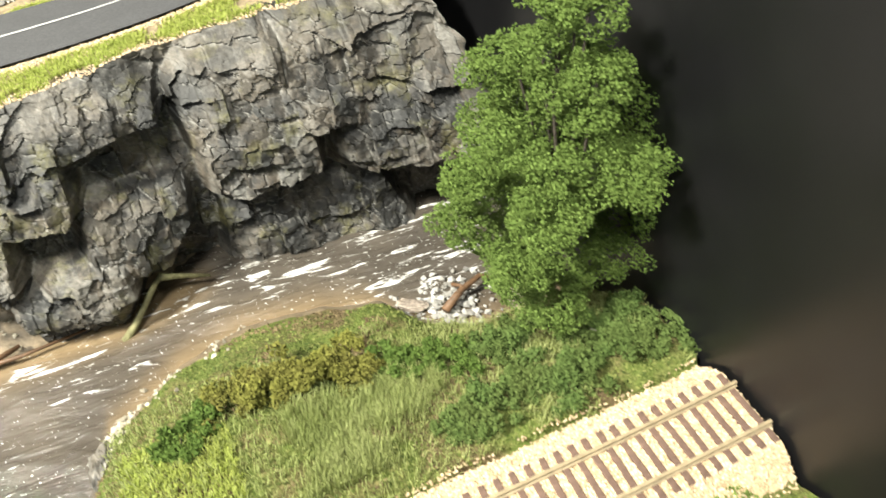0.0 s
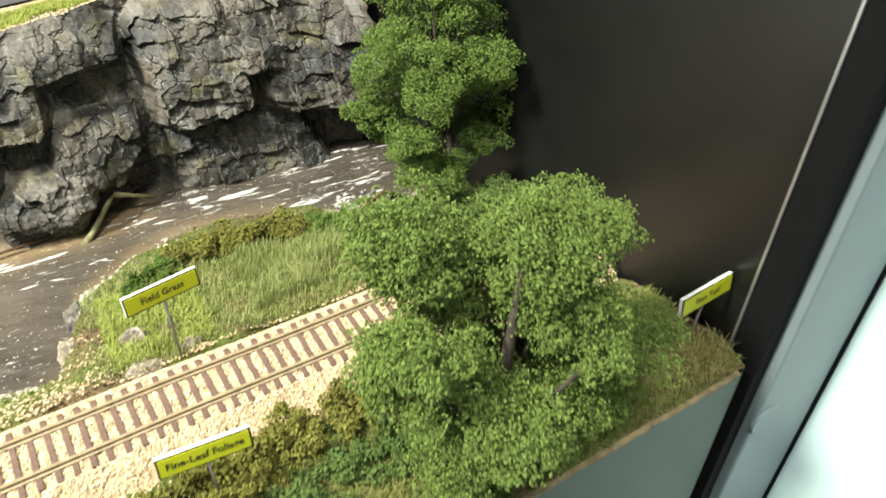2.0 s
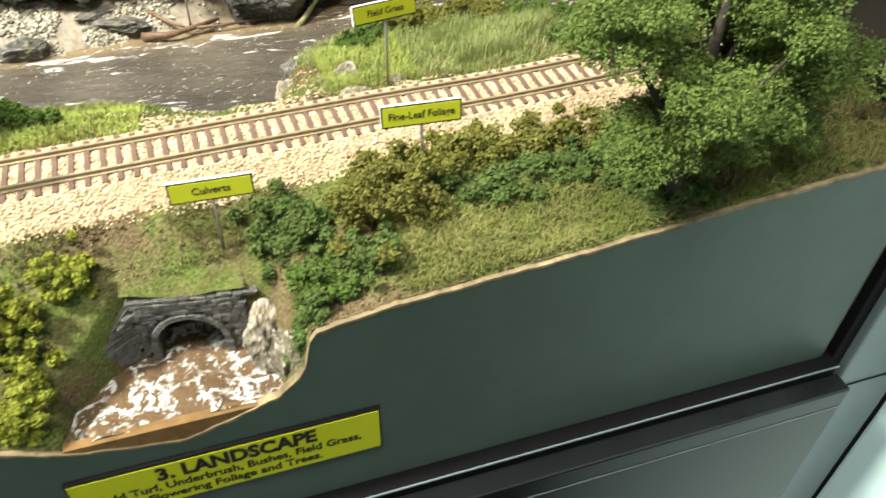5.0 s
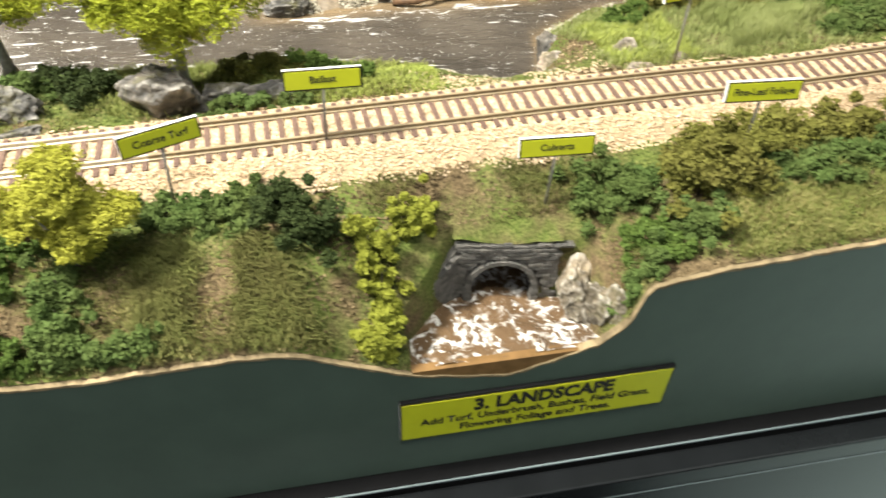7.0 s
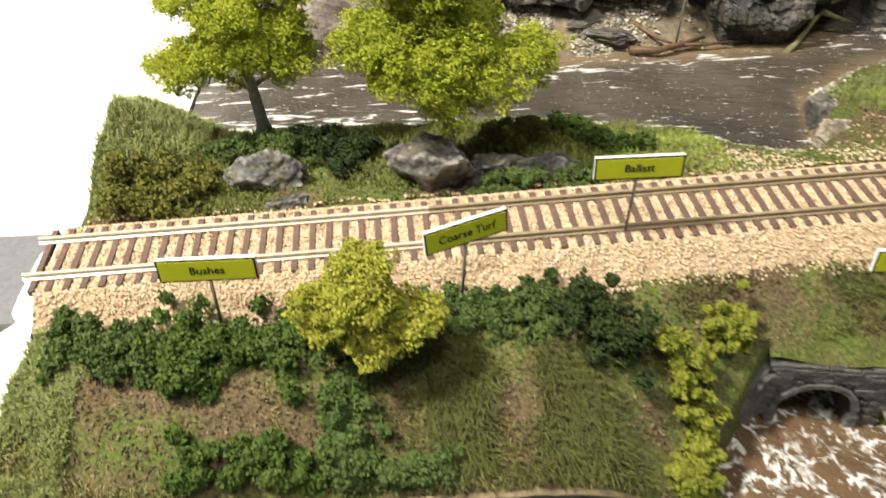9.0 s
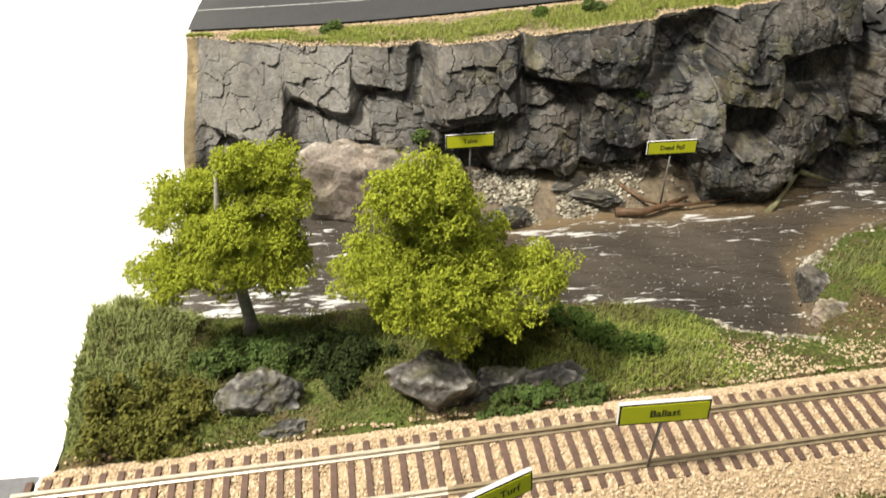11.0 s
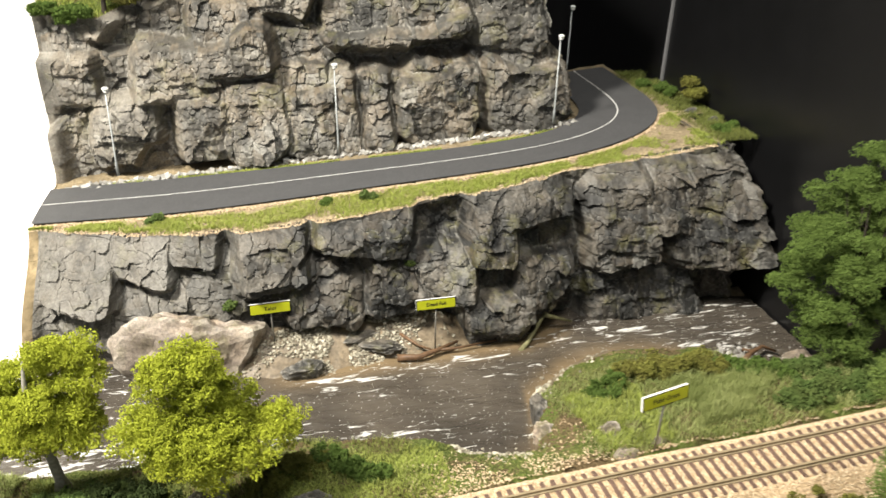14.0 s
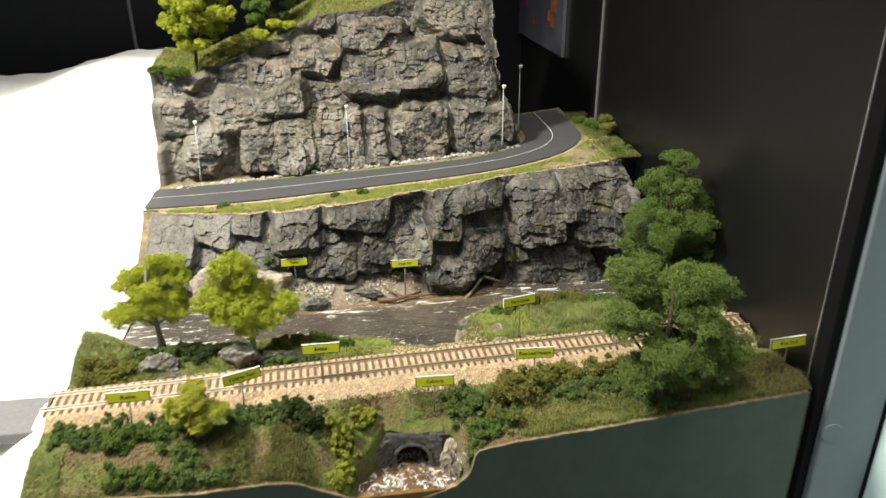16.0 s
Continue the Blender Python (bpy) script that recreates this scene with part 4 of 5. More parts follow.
        V, F = rod([s, s.lerp(q, 0.5) + Vector((0, 0, -0.002)), q], [trunk_r * 0.45, trunk_r * 0.32, trunk_r * 0.12], 6)
        link("limb", V, F, bark, t, True)
    return t


def bush(label, spots, r, h, count, grain, leaf, seed, group="bushes", name="bush"):
    """One shrub of foam foliage: several low lobes on the ground, with a few stems."""
    t = new(name)
    tagged(t, label, "bush", group)
    rng = np.random.RandomState(seed)
    P, S = [], []
    for i, (x, y) in enumerate(spots):
        for k in range(20):
            xx, yy = x + rng.normal(0, 0.55) * r, y + rng.normal(0, 0.55) * r
            yy = min(max(yy, FRONT + 0.003), near_bank(xx) - 0.002)
            xx = max(xx, LEFT + 0.011)
            if abs(yy - track_y(xx)) < 0.021:
                yy = track_y(xx) + math.copysign(0.022, yy - track_y(xx))
            q = np.array((xx, yy, float(ground(xx, yy)) + h * rng.uniform(0.05, 0.85)))
            m = int(count / len(spots) / 20)
            v = inside(m, rng)
            lump = 1 + 0.5 * fbm(v[:, 0] * 2.5 + i * 7 + k, v[:, 1] * 2.5, v[:, 2] * 2.5, 3, seed)
            P.append(q + v * (rng.uniform(0.17, 0.34) * r * lump * (1.15 - 0.5 * rng.rand(m) ** 1.5))[:, None] * np.array((1, 1, 0.85)))
            S.append(rng.uniform(0.5, 1.3, m) * grain)
    bits("leaves", np.concatenate(P), np.concatenate(S), leaf, t)
    for x, y in spots[:2]:
        z = float(ground(x, y))
        V, F = rod([(x, y, z - 0.002), (x + rng.uniform(-1, 1) * 0.002, y, z + h * 0.7)], [0.0005, 0.0002], 5)
        link("stem", V, F, M["trunk"], t)
    return t


def blades(name, x, y, z, length, width, mat, label, seed, lean=0.55, direction=None, category="grass"):
    """Static grass: one bent blade of two faces a place."""
    n = len(x)
    rng = np.random.RandomState(seed)
    a = rng.uniform(0, 2 * np.pi, n) if direction is None else direction + rng.normal(0, 1.1, n)
    le = rng.uniform(0.1, 1.0, n) * lean * 1.6
    L = length * rng.uniform(0.55, 1.25, n)
    dx, dy = np.cos(a), np.sin(a)
    sx, sy = -dy * width / 2, dx * width / 2
    b = np.stack([x, y, z - 0.0006], 1)
    m = b + np.stack([dx * L * 0.25 * le, dy * L * 0.25 * le, L * 0.6], 1)
    t = b + np.stack([dx * L * 0.75 * le, dy * L * 0.75 * le, L * (1.0 - 0.25 * le)], 1)
    s = np.stack([sx, sy, 0 * sx], 1)
    V = np.stack([b - s, b + s, m + s * 0.8, m - s * 0.8, t], 1).reshape(-1, 3)
    k = (np.arange(n) * 5)[:, None]
    F = np.concatenate([k + np.array([[0, 1, 2]]), k + np.array([[0, 2, 3]]), k + np.array([[3, 2, 4]])])
    return tagged(soup(name, V, F, mat), label, category, kind="stuff")


def spread(n, x0, x1, y0, y1, seed, clump=45, keep=0.0, mask=None):
    rng = np.random.RandomState(seed)
    x, y = rng.uniform(x0, x1, n), rng.uniform(y0, y1, n)
    f = fbm(x * clump, y * clump, 0, 3, seed)
    ok = f > keep - 0.25 + 0.3 * rng.rand(n)
    if mask is not None:
        ok &= mask(x, y)
    return x[ok], y[ok]


def off_track(x, y, gap=0.0255):
    return np.abs(y - track_y(x)) > gap


def bare(x, y):
    """Patches of brown earth without grass."""
    q = 0.25 * fbm(x * 90, y * 90, 0, 3, 44)
    return (((x + 0.347) / 0.034) ** 2 + ((y - 0.008) / 0.015) ** 2 < 1 + q) | (((x + 0.196) / 0.013) ** 2 + ((y - 0.006) / 0.014) ** 2 < 1 + q) | (((x - 0.128) / 0.026) ** 2 + ((y - 0.008) / 0.017) ** 2 < 1 + q) | (((x + 0.148) / 0.020) ** 2 + ((y - 0.045) / 0.008) ** 2 < 1 + q)


def grassy(x, y):
    return dry_land(x, y) & ~bare(x, y)


def dry_land(x, y):
    return off_track(x, y) & (y < near_bank(x) - 0.003 - 0.008 * step(-0.085, -0.06, x) * (1 - step(0.075, 0.095, x))) & ~((x > -0.176) & (x < -0.098) & (y < 0.037))


# ---- turf crumbs over the ground ----
x, y = spread(60000, LEFT, RIGHT, FRONT, 0.245, 71, 30, -0.9, lambda x, y: dry_land(x, y))
g = fbm(x * 30, y * 30, 0, 3, 7) + 0.25 * (y > 0.1) - 0.4 * (x < -0.10) * (y < 0.05) - 2.0 * bare(x, y)
rng = np.random.RandomState(3)
for nm, sel, mt, lb in (("turf_green", g > -0.05, "turf_green", "fine crumbled green turf on the ground"), ("turf_brown", g <= -0.05, "turf_brown", "fine crumbled brown earth on the ground")):
    P = np.stack([x[sel], y[sel], ground(x[sel], y[sel]) + 0.0002], 1)
    tagged(bits(nm, P, rng.uniform(0.0004, 0.0009, len(P)), M[mt], None, 0.8), lb, "turf", kind="stuff")
# cover of the tunnel
tx_, ty_ = np.meshgrid(np.linspace(-0.1535, -0.111, 40), np.linspace(0.029, 0.0705, 40), indexing="ij")
ty_ = ty_ - (tx_ + 0.1515) * 0.16 * (0.0705 - ty_) / 0.0415 + 0.004 * (0.0705 - ty_) / 0.0415
tagged(sheet("ground_over_culvert", tx_, ty_, ground(tx_, ty_, False, True) + 0.0003, M["soil"]), "turf bank over the culvert", "ground", kind="structure")

# ---- static grass ----
x, y = spread(15000, -0.066, 0.148, 0.113, 0.2, 81, 40, -0.35, dry_land)
blades("field_grass", x, y, ground(x, y), 0.0056, 0.00034, M["grass_field"], "tall pale green field grass by the river", 1)
x, y = spread(9000, 0.0, 0.06, 0.125, 0.165, 82, 70, 0.15, dry_land)
blades("straw_grass", x, y, ground(x, y), 0.009, 0.00028, M["grass_field"], "tall straw-coloured grass tufts by the river", 2, 0.4)
x, y = spread(5200, -0.060, -0.018, 0.118, 0.18, 92, 60, -0.5, dry_land)
blades("field_grass", x, y, ground(x, y), 0.0055, 0.00042, M["grass_road"], "fresh bright green grass at the tip of the bank", 12)
x, y = spread(24000, -0.06, 0.147, FRONT + 0.001, 0.045, 83, 40, -0.35, grassy)
blades("rough_grass", x, y, ground(x, y), 0.0055, 0.00034, M["grass_mixed"], "rough mixed grass on the front slope", 3, 1.0)
x, y = spread(9000, -0.06, 0.147, FRONT + 0.001, 0.03, 84, 60, 0.05, dry_land)
blades("dry_grass", x, y, ground(x, y), 0.0062, 0.00030, M["grass_dry"], "dry yellowish grass on the front slope", 4, 0.9)
x, y = spread(26000, LEFT, -0.09, FRONT + 0.001, 0.06, 85, 42, 0.24, grassy)
blades("rough_grass", x, y, ground(x, y), 0.0046, 0.00032, M["grass_bank"], "rough mixed grass on the bank below the track", 5, 0.85, -1.57)
x, y = spread(14000, -0.265, -0.19, FRONT + 0.002, 0.03, 86, 50, 0.12, grassy)
blades("field_grass", x, y, ground(x, y), 0.0066, 0.00030, M["grass_bank"], "longer green grass hanging down the bank", 6, 1.0, -1.57)
x, y = spread(9000, LEFT, -0.2, FRONT + 0.001, 0.03, 87, 60, 0.22, grassy)
blades("dry_grass", x, y, ground(x, y), 0.0042, 0.00038, M["grass_dry"], "dry straw tufts on the bank", 7, 0.8)
x, y = spread(17000, LEFT, -0.155, 0.096, 0.195, 88, 42, -0.15, dry_land)
blades("bank_grass", x, y, ground(x, y), 0.0048, 0.0004, M["grass_mixed"], "green grass between track and river", 8, 0.7)
# pale grass mixed in at the left: the lamp's light put into the colour
x, y = spread(7000, LEFT, -0.36, 0.1, 0.195, 89, 42, -0.6, dry_land)
blades("bank_grass", x, y, ground(x, y), 0.0048, 0.0004, M["grass_field"], "grass at the edge of the module, coloured paler for the lamp light", 9, 0.7)
x, y = spread(5200, -0.225, -0.142, 0.105, 0.16, 93, 42, -0.5, dry_land)
blades("bank_grass", x, y, ground(x, y), 0.0042, 0.0004, M["grass_road"], "bright grass mound beside the river", 13, 0.7)
# same pale colour on the front left edge, standing in for lamp light
x, y = spread(9000, LEFT, LEFT + 0.02, FRONT, 0.05, 94, 42, -0.8, dry_land)
blades("bank_grass", x, y, ground(x, y), 0.004, 0.0004, M["grass_field"], "grass along the cut edge, coloured paler for the lamp light", 14, 0.7)

# ---- verges of the road ----
rng = np.random.RandomState(9)
n = 52000
s = rng.uniform(0, 1, n)
e = rng.uniform(0, 1, n)
i = (s * (len(LIPX) - 1)).astype(int)
x = LIPX[i]
fy_ = np.interp(x, F0[0][:125], F0[1][:125])
y = LIPY[i] + 0.002 + (fy_ - 0.0045 - LIPY[i] - 0.002) * e
f = fbm(x * 60, y * 60, 0, 3, 4)
keep = (x < 0.118) & (fy_ - LIPY[i] > 0.006) & (f > -0.25 - 0.6 * (np.abs(e - 0.55) < 0.30) * step(0.03, -0.03, x) + 0.4 * rng.rand(n))
VZ = lambda x: road_z(x) - 0.0026
blades("verge_grass", x[keep], y[keep], VZ(x[keep]), 0.0030, 0.00042, M["grass_road"], "bright green grass along the outer road verge", 10, 0.7)
n = 16000
x = rng.uniform(LEFT, 0.05, n)
y = np.interp(x, B0[0][:110], B0[1][:110]) + rng.uniform(0.0012, 0.006, n)
keep = fbm(x * 40, y * 40, 0, 2, 14) > -0.35
blades("verge_grass", x[keep], y[keep], VZ(x[keep]), 0.0026, 0.00042, M["grass_road"], "short grass between road and rubble", 11, 0.7)
n = 9000
x = rng.uniform(LEFT, 0.145, n)
fy_ = np.interp(x, F0[0][:125], F0[1][:125])
y = np.where(rng.rand(n) < 0.6, fy_ - np.abs(rng.normal(0, 0.0028, n)), np.interp(x, LIPX, LIPY) + np.abs(rng.normal(0.001, 0.003, n)))
P = np.stack([x, np.minimum(y, fy_ + 0.001), VZ(x) + 0.0005], 1)
tagged(bits("verge_grit", P, rng.uniform(0.0003, 0.0007, n), M["ballast"], None, 0.8, "oct"), "pale grit along the road edge", "gravel", kind="stuff")
n = 9000
a = rng.uniform(0, 1, n)
x = 0.114 + 0.034 * rng.rand(n) ** 0.8
y = 0.325 + 0.20 * a
keep = fbm(x * 60, y * 60, 0, 3, 24) > -0.5
blades("verge_grass", x[keep], y[keep], VZ(x[keep]) + 0.0005, 0.004, 0.0004, M["grass_mixed"], "rough grass between the bend and the wall", 15, 0.7)


def rubble(name, P, S, mat, label, category="stones"):
    return tagged(bits(name, P, S, mat, None, 0.75, "oct"), label, category, kind="stuff")


M["stone"] = scatter_mat("loose_stone", (0.16, 0.155, 0.14), (0.33, 0.32, 0.30), (0.60, 0.59, 0.56), 0.8, 0.3, 0, (0.24, 0.22, 0.19))
M["talus"] = scatter_mat("talus_stone", (0.14, 0.12, 0.085), (0.36, 0.33, 0.25), (0.62, 0.58, 0.47), 0.75, 0.35, 0, (0.20, 0.18, 0.14))
n = 1000
x = rng.uniform(LEFT + 0.01, 0.035, n)
y = foot_upper(x) - 0.0045 - np.abs(rng.normal(0, 0.0036, n))
S = rng.uniform(0.0009, 0.0028, n) * np.where(rng.rand(n) < 0.25, 1.4, 0.8)
rubble("roadside_rubble", np.stack([x, y, VZ(x) + S * 0.45], 1), S, M["stone"], "pale fallen stones along the foot of the cliff")
n = 2600
x = rng.normal(-0.185, 0.034, n)
t = rng.uniform(0, 1, n)
y = far_bank(x) + 0.001 + t * 0.032
keep = (x > -0.25) & (x < -0.10) & (fbm(x * 60, y * 60, 0, 2, 3) > -0.3)
S = rng.uniform(0.0006, 0.0017, n)
rubble("talus", np.stack([x, y, np.maximum(ground(x, y), WATER - 0.002) + 0.0007], 1)[keep], S[keep], M["talus"], "pale loose talus stones at the foot of the cliff")
n = 900
x = rng.uniform(-0.13, 0.0, n)
y = near_bank(x) + rng.normal(-0.007, 0.006, n)
keep = ((x < -0.055) | (rng.rand(n) < 0.25)) & (fbm(x * 70, y * 70, 0, 2, 6) > -0.2)
S = rng.uniform(0.0004, 0.0015, n) * np.where(rng.rand(n) < 0.08, 1.9, 1.0)
rubble("bank_stones", np.stack([x, y, np.maximum(ground(x, y), WATER) + 0.0004], 1)[keep], S[keep], M["talus"], "small stones along the river bank")
n = 260
x, y = rng.normal(0.090, 0.013, n), rng.normal(0.216, 0.010, n)
S = rng.uniform(0.0008, 0.0024, n)
rubble("river_stones", np.stack([x, y, np.full(n, WATER + 0.001)], 1), S, M["stone"], "pale wet stones washed up by the river")


def boulder(name, label, at, radii, seed, mat, turn=0, category="rock", smooth=False, cells=2.2):
    bm = bmesh.new()
    bmesh.ops.create_icosphere(bm, subdivisions=5, radius=1)
    co = np.array([v.co[:] for v in bm.verts])
    rng = np.random.RandomState(seed)
    # planes that cut the ball into a broken block, then surface grain
    r = np.full(len(co), 9.0)
    for k in range(16):
        d = inside(1, rng)[0]
        q = co @ d
        r = np.minimum(r, np.where(q > 0.05, rng.uniform(0.72, 0.98) / np.maximum(q, 0.05), 9))
    r = np.minimum(r, 1.25) * (1 + 0.09 * fbm(co[:, 0] * 4, co[:, 1] * 4, co[:, 2] * 4, 5, seed))
    for v, c, k in zip(bm.verts, co, r):
        v.co = Vector(c * k * np.array(radii))
    bmesh.ops.transform(bm, verts=bm.verts, matrix=pose(*at, 0, 0, turn))
    ob = part(name, bm, mat, None, "", smooth)
    return tagged(ob, label, category, "boulders")


ROCKS = (
    ("grey boulder with a flat lit top between track and river", (-0.260, 0.113, 1.270), (0.016, 0.010, 0.014), "boulder"),
    ("dark grey boulder behind the track", (-0.236, 0.114, 1.264), (0.012, 0.008, 0.010), "boulder"),
    ("dark grey boulder behind the track", (-0.217, 0.114, 1.264), (0.013, 0.008, 0.009), "boulder"),
    ("dark rough rock outcrop in the grass", (-0.326, 0.118, 1.264), (0.013, 0.011, 0.010), "boulder"),
    ("small grey rock at the edge of the ballast", (-0.315, 0.103, 1.261), (0.008, 0.005, 0.005), "boulder"),
    ("small grey rock at the edge of the ballast", (-0.333, 0.101, 1.261), (0.006, 0.004, 0.004), "boulder"),
    ("flat grey rock at the water's edge", (-0.178, 0.172, 1.236), (0.018, 0.007, 0.005), "pink_rock"),
    ("flat pale rock at the water's edge", (-0.150, 0.168, 1.235), (0.012, 0.006, 0.004), "pink_rock"),
    ("whitish jagged rock on the tip of the bank", (-0.072, 0.160, 1.238), (0.007, 0.016, 0.013), "pink_rock"),
    ("grey rock on the tip of the bank", (-0.068, 0.190, 1.234), (0.006, 0.014, 0.010), "boulder"),
    ("tan upright rock in the bank", (-0.050, 0.137, 1.257), (0.008, 0.006, 0.010), "pink_rock"),
    ("low grey rock at the foot of the bank", (-0.074, 0.133, 1.246), (0.009, 0.006, 0.005), "boulder"),
    ("low tan rock beside the ballast", (-0.048, 0.116, 1.263), (0.007, 0.004, 0.004), "pink_rock"),
    ("low tan rock beside the ballast", (-0.030, 0.119, 1.265), (0.005, 0.003, 0.003), "pink_rock"),
    ("grey rock lying in the talus", (-0.208, 0.268, 1.230), (0.013, 0.008, 0.007), "boulder"),
    ("flat layered rock in the talus", (-0.155, 0.279, 1.234), (0.017, 0.008, 0.004), "boulder"),
    ("flat layered rock in the talus", (-0.168, 0.287, 1.239), (0.014, 0.006, 0.004), "boulder"),
    ("dark rock rising from the talus", (-0.246, 0.300, 1.246), (0.015, 0.008, 0.012), "rock"),
    ("pale washed rock at the water under the tree", (0.128, 0.205, 1.232), (0.012, 0.009, 0.008), "pink_rock"),
    ("wet white stone in the shallows", (0.075, 0.224, 1.228), (0.007, 0.004, 0.003), "pink_rock"),
    ("tan rock beside the culvert stream", (-0.1025, 0.006, 1.230), (0.005, 0.010, 0.010), "bank_rock"),
    ("ochre rock at the cut edge by the stream", (-0.0985, -0.002, 1.236), (0.004, 0.006, 0.010), "bank_rock"),
    ("pale rock beside the culvert", (-0.1075, 0.016, 1.228), (0.0075, 0.012, 0.013), "bank_rock"),
    ("pale stone on top of the bank by the bend", (0.130, 0.395, 1.352), (0.005, 0.004, 0.003), "boulder"),
    ("pale stone on top of the bank by the bend", (0.137, 0.372, 1.351), (0.004, 0.004, 0.003), "boulder"),
)
for i, (lb, at, rad, mt) in enumerate(ROCKS):
    boulder("rock", lb, at, rad, 300 + i, M[mt], (i * 37) % 50 - 25)
boulder("smooth_rock", "large smooth pinkish rock sloping into the river", (-0.284, 0.297, 1.231), (0.047, 0.024, 0.042), 417, M["pink_rock"], -10)

n = 2000
x = rng.uniform(-0.165, -0.02, n)
y = track_y(x) + 0.026 + np.abs(rng.normal(0, 0.018, n))
keep = (y < near_bank(x) - 0.002) & (fbm(x * 55, y * 55, 0, 3, 16) > -0.15 + 0.5 * step(-0.06, -0.03, x))
S = rng.uniform(0.0004, 0.0010, n)
rubble("bank_gravel", np.stack([x, y, ground(x, y) + 0.0002], 1)[keep], S[keep] * 0.8, M["ballast"], "tan gravel spilling from the ballast to the river")

# ---- driftwood ----
M["wood"] = plain_mat("driftwood", (0.15, 0.085, 0.045), 0.55, 0.4, 0, 500, 0.5, 0.0006)
M["wood_moss"] = plain_mat("mossy_wood", (0.19, 0.18, 0.09), 0.75, 0.3, 0, 500, 0.5, 0.0006)


def branch(label, lines, mat):
    t = new("driftwood")
    tagged(t, label, "branch", "driftwood")
    for pts, r in lines:
        k = len(pts)
        V, F = rod(pts, [r * (1 - 0.6 * i / (k - 1)) for i in range(k)], 8)
        link("stick", V, F, mat, t, True)


branch("mossy forked dead branch standing in the shallows", (([(-0.056, 0.264, 1.225), (-0.049, 0.268, 1.230), (-0.036, 0.279, 1.240), (-0.031, 0.283, 1.243)], 0.0022), ([(-0.033, 0.282, 1.242), (-0.024, 0.283, 1.238), (-0.010, 0.282, 1.233)], 0.002)), M["wood_moss"])
branch("wet brown log stranded on the gravel shore", (([(-0.145, 0.268, 1.230), (-0.130, 0.266, 1.230), (-0.116, 0.270, 1.231), (-0.100, 0.276, 1.232)], 0.0026), ([(-0.140, 0.285, 1.238), (-0.128, 0.275, 1.233), (-0.118, 0.270, 1.231)], 0.0013), ([(-0.12, 0.270, 1.231), (-0.10, 0.271, 1.230), (-0.07, 0.276, 1.229)], 0.0013)), M["wood"])
branch("reddish brown log among stones at the bank", (([(0.088, 0.212, 1.231), (0.100, 0.219, 1.233), (0.112, 0.224, 1.233), (0.121, 0.220, 1.230)], 0.0022), ([(0.098, 0.226, 1.231), (0.104, 0.219, 1.233)], 0.0012)), M["wood"])
branch("bleached grey twig lying in the ivy", (([(0.121, 0.148, 1.272), (0.127, 0.139, 1.273), (0.134, 0.131, 1.272)], 0.0010),), M["trunk_pale"])

# ---- culvert ----
culvert = new("culvert")
tagged(culvert, "grey stone culvert portal with an arch and wing wall", "culvert")


def masonry_mat():
    m, n, l, b = material("masonry", 0.85, 0.25)
    o = n.new("ShaderNodeObjectInfo")
    c = ramp(n, l, o.outputs["Random"], [(0.0, (0.20, 0.195, 0.18)), (0.5, (0.29, 0.28, 0.26)), (1.0, (0.40, 0.38, 0.34))])
    f = tex(n, l, 3.0, 5, 0.7)
    l.new(mix(n, l, 0.8, c, ramp(n, l, f, [(0.3, (0.55, 0.55, 0.55)), (0.7, (1.2, 1.2, 1.2))]), "MULTIPLY"), b.inputs["Base Color"])
    bump(n, l, b, f, 0.8, 0.3)
    return m


M["masonry"] = masonry_mat()
M["mortar"] = plain_mat("dark_mortar", (0.10, 0.095, 0.085), 0.9, 0.2, 0, 700, 0.4, 0.0005)
portal = pose(-0.1315, 0.0305, 0, 0, 0, -9)
AX, AZ, AR = -0.002, 1.2215, 0.0122
ang = [math.pi * i / 16 for i in range(17)]
inner = [(AX + AR, 1.208)] + [(AX + AR * math.cos(a), AZ + AR * 1.05 * math.sin(a)) for a in ang] + [(AX - AR, 1.208)]
outer = []
for x, z in inner:
    dx, dz = x - AX, max(z - AZ, 0)
    if z <= AZ + 0.001:
        outer.append((0.0195 if dx > 0 else -0.0205, z))
    else:
        k = min(((0.0195 if dx > 0 else 0.0205) - (AX if dx > 0 else -AX)) / max(abs(dx), 1e-6), (1.2445 - AZ) / max(dz, 1e-6))
        outer.append((AX + dx * k, AZ + dz * k))
m = len(inner)
V = [(x, -0.001, z) for x, z in inner] + [(x, -0.001, z) for x, z in outer] + [(x, 0.036, z) for x, z in inner]
F = [(i, i + 1, m + i + 1, m + i) for i in range(m - 1)] + [(i, 2 * m + i, 2 * m + i + 1, i + 1) for i in range(m - 1)]
V = [portal @ Vector(v) for v in V]
link("barrel", V, F, M["mortar"], culvert)
stone_mesh = []
for k in range(6):
    bm = box(-0.5, 0.5, -0.5, 0.5, -0.5, 0.5)
    bmesh.ops.bevel(bm, geom=bm.edges[:], offset=0.12, segments=1, affect="EDGES")
    for v in bm.verts:
        v.co += Vector([random.uniform(-0.07, 0.07) for _ in range(3)])
    me = bpy.data.meshes.new("stone")
    bm.to_mesh(me)
    bm.free()
    me.materials.append(M["masonry"])
    stone_mesh.append(me)


def stone(frame_, x, z, w, h, deep=0.003, roll=0, out=0.0):
    o = new("stone", random.choice(stone_mesh))
    o.parent = culvert
    o.matrix_local = frame_ @ Matrix.Translation((x, -0.001 - out - random.uniform(0, 0.0004), z)) @ pose(0, 0, 0, 0, roll, 0) @ Matrix.Diagonal((w * 0.95, deep, h * 0.93, 1))


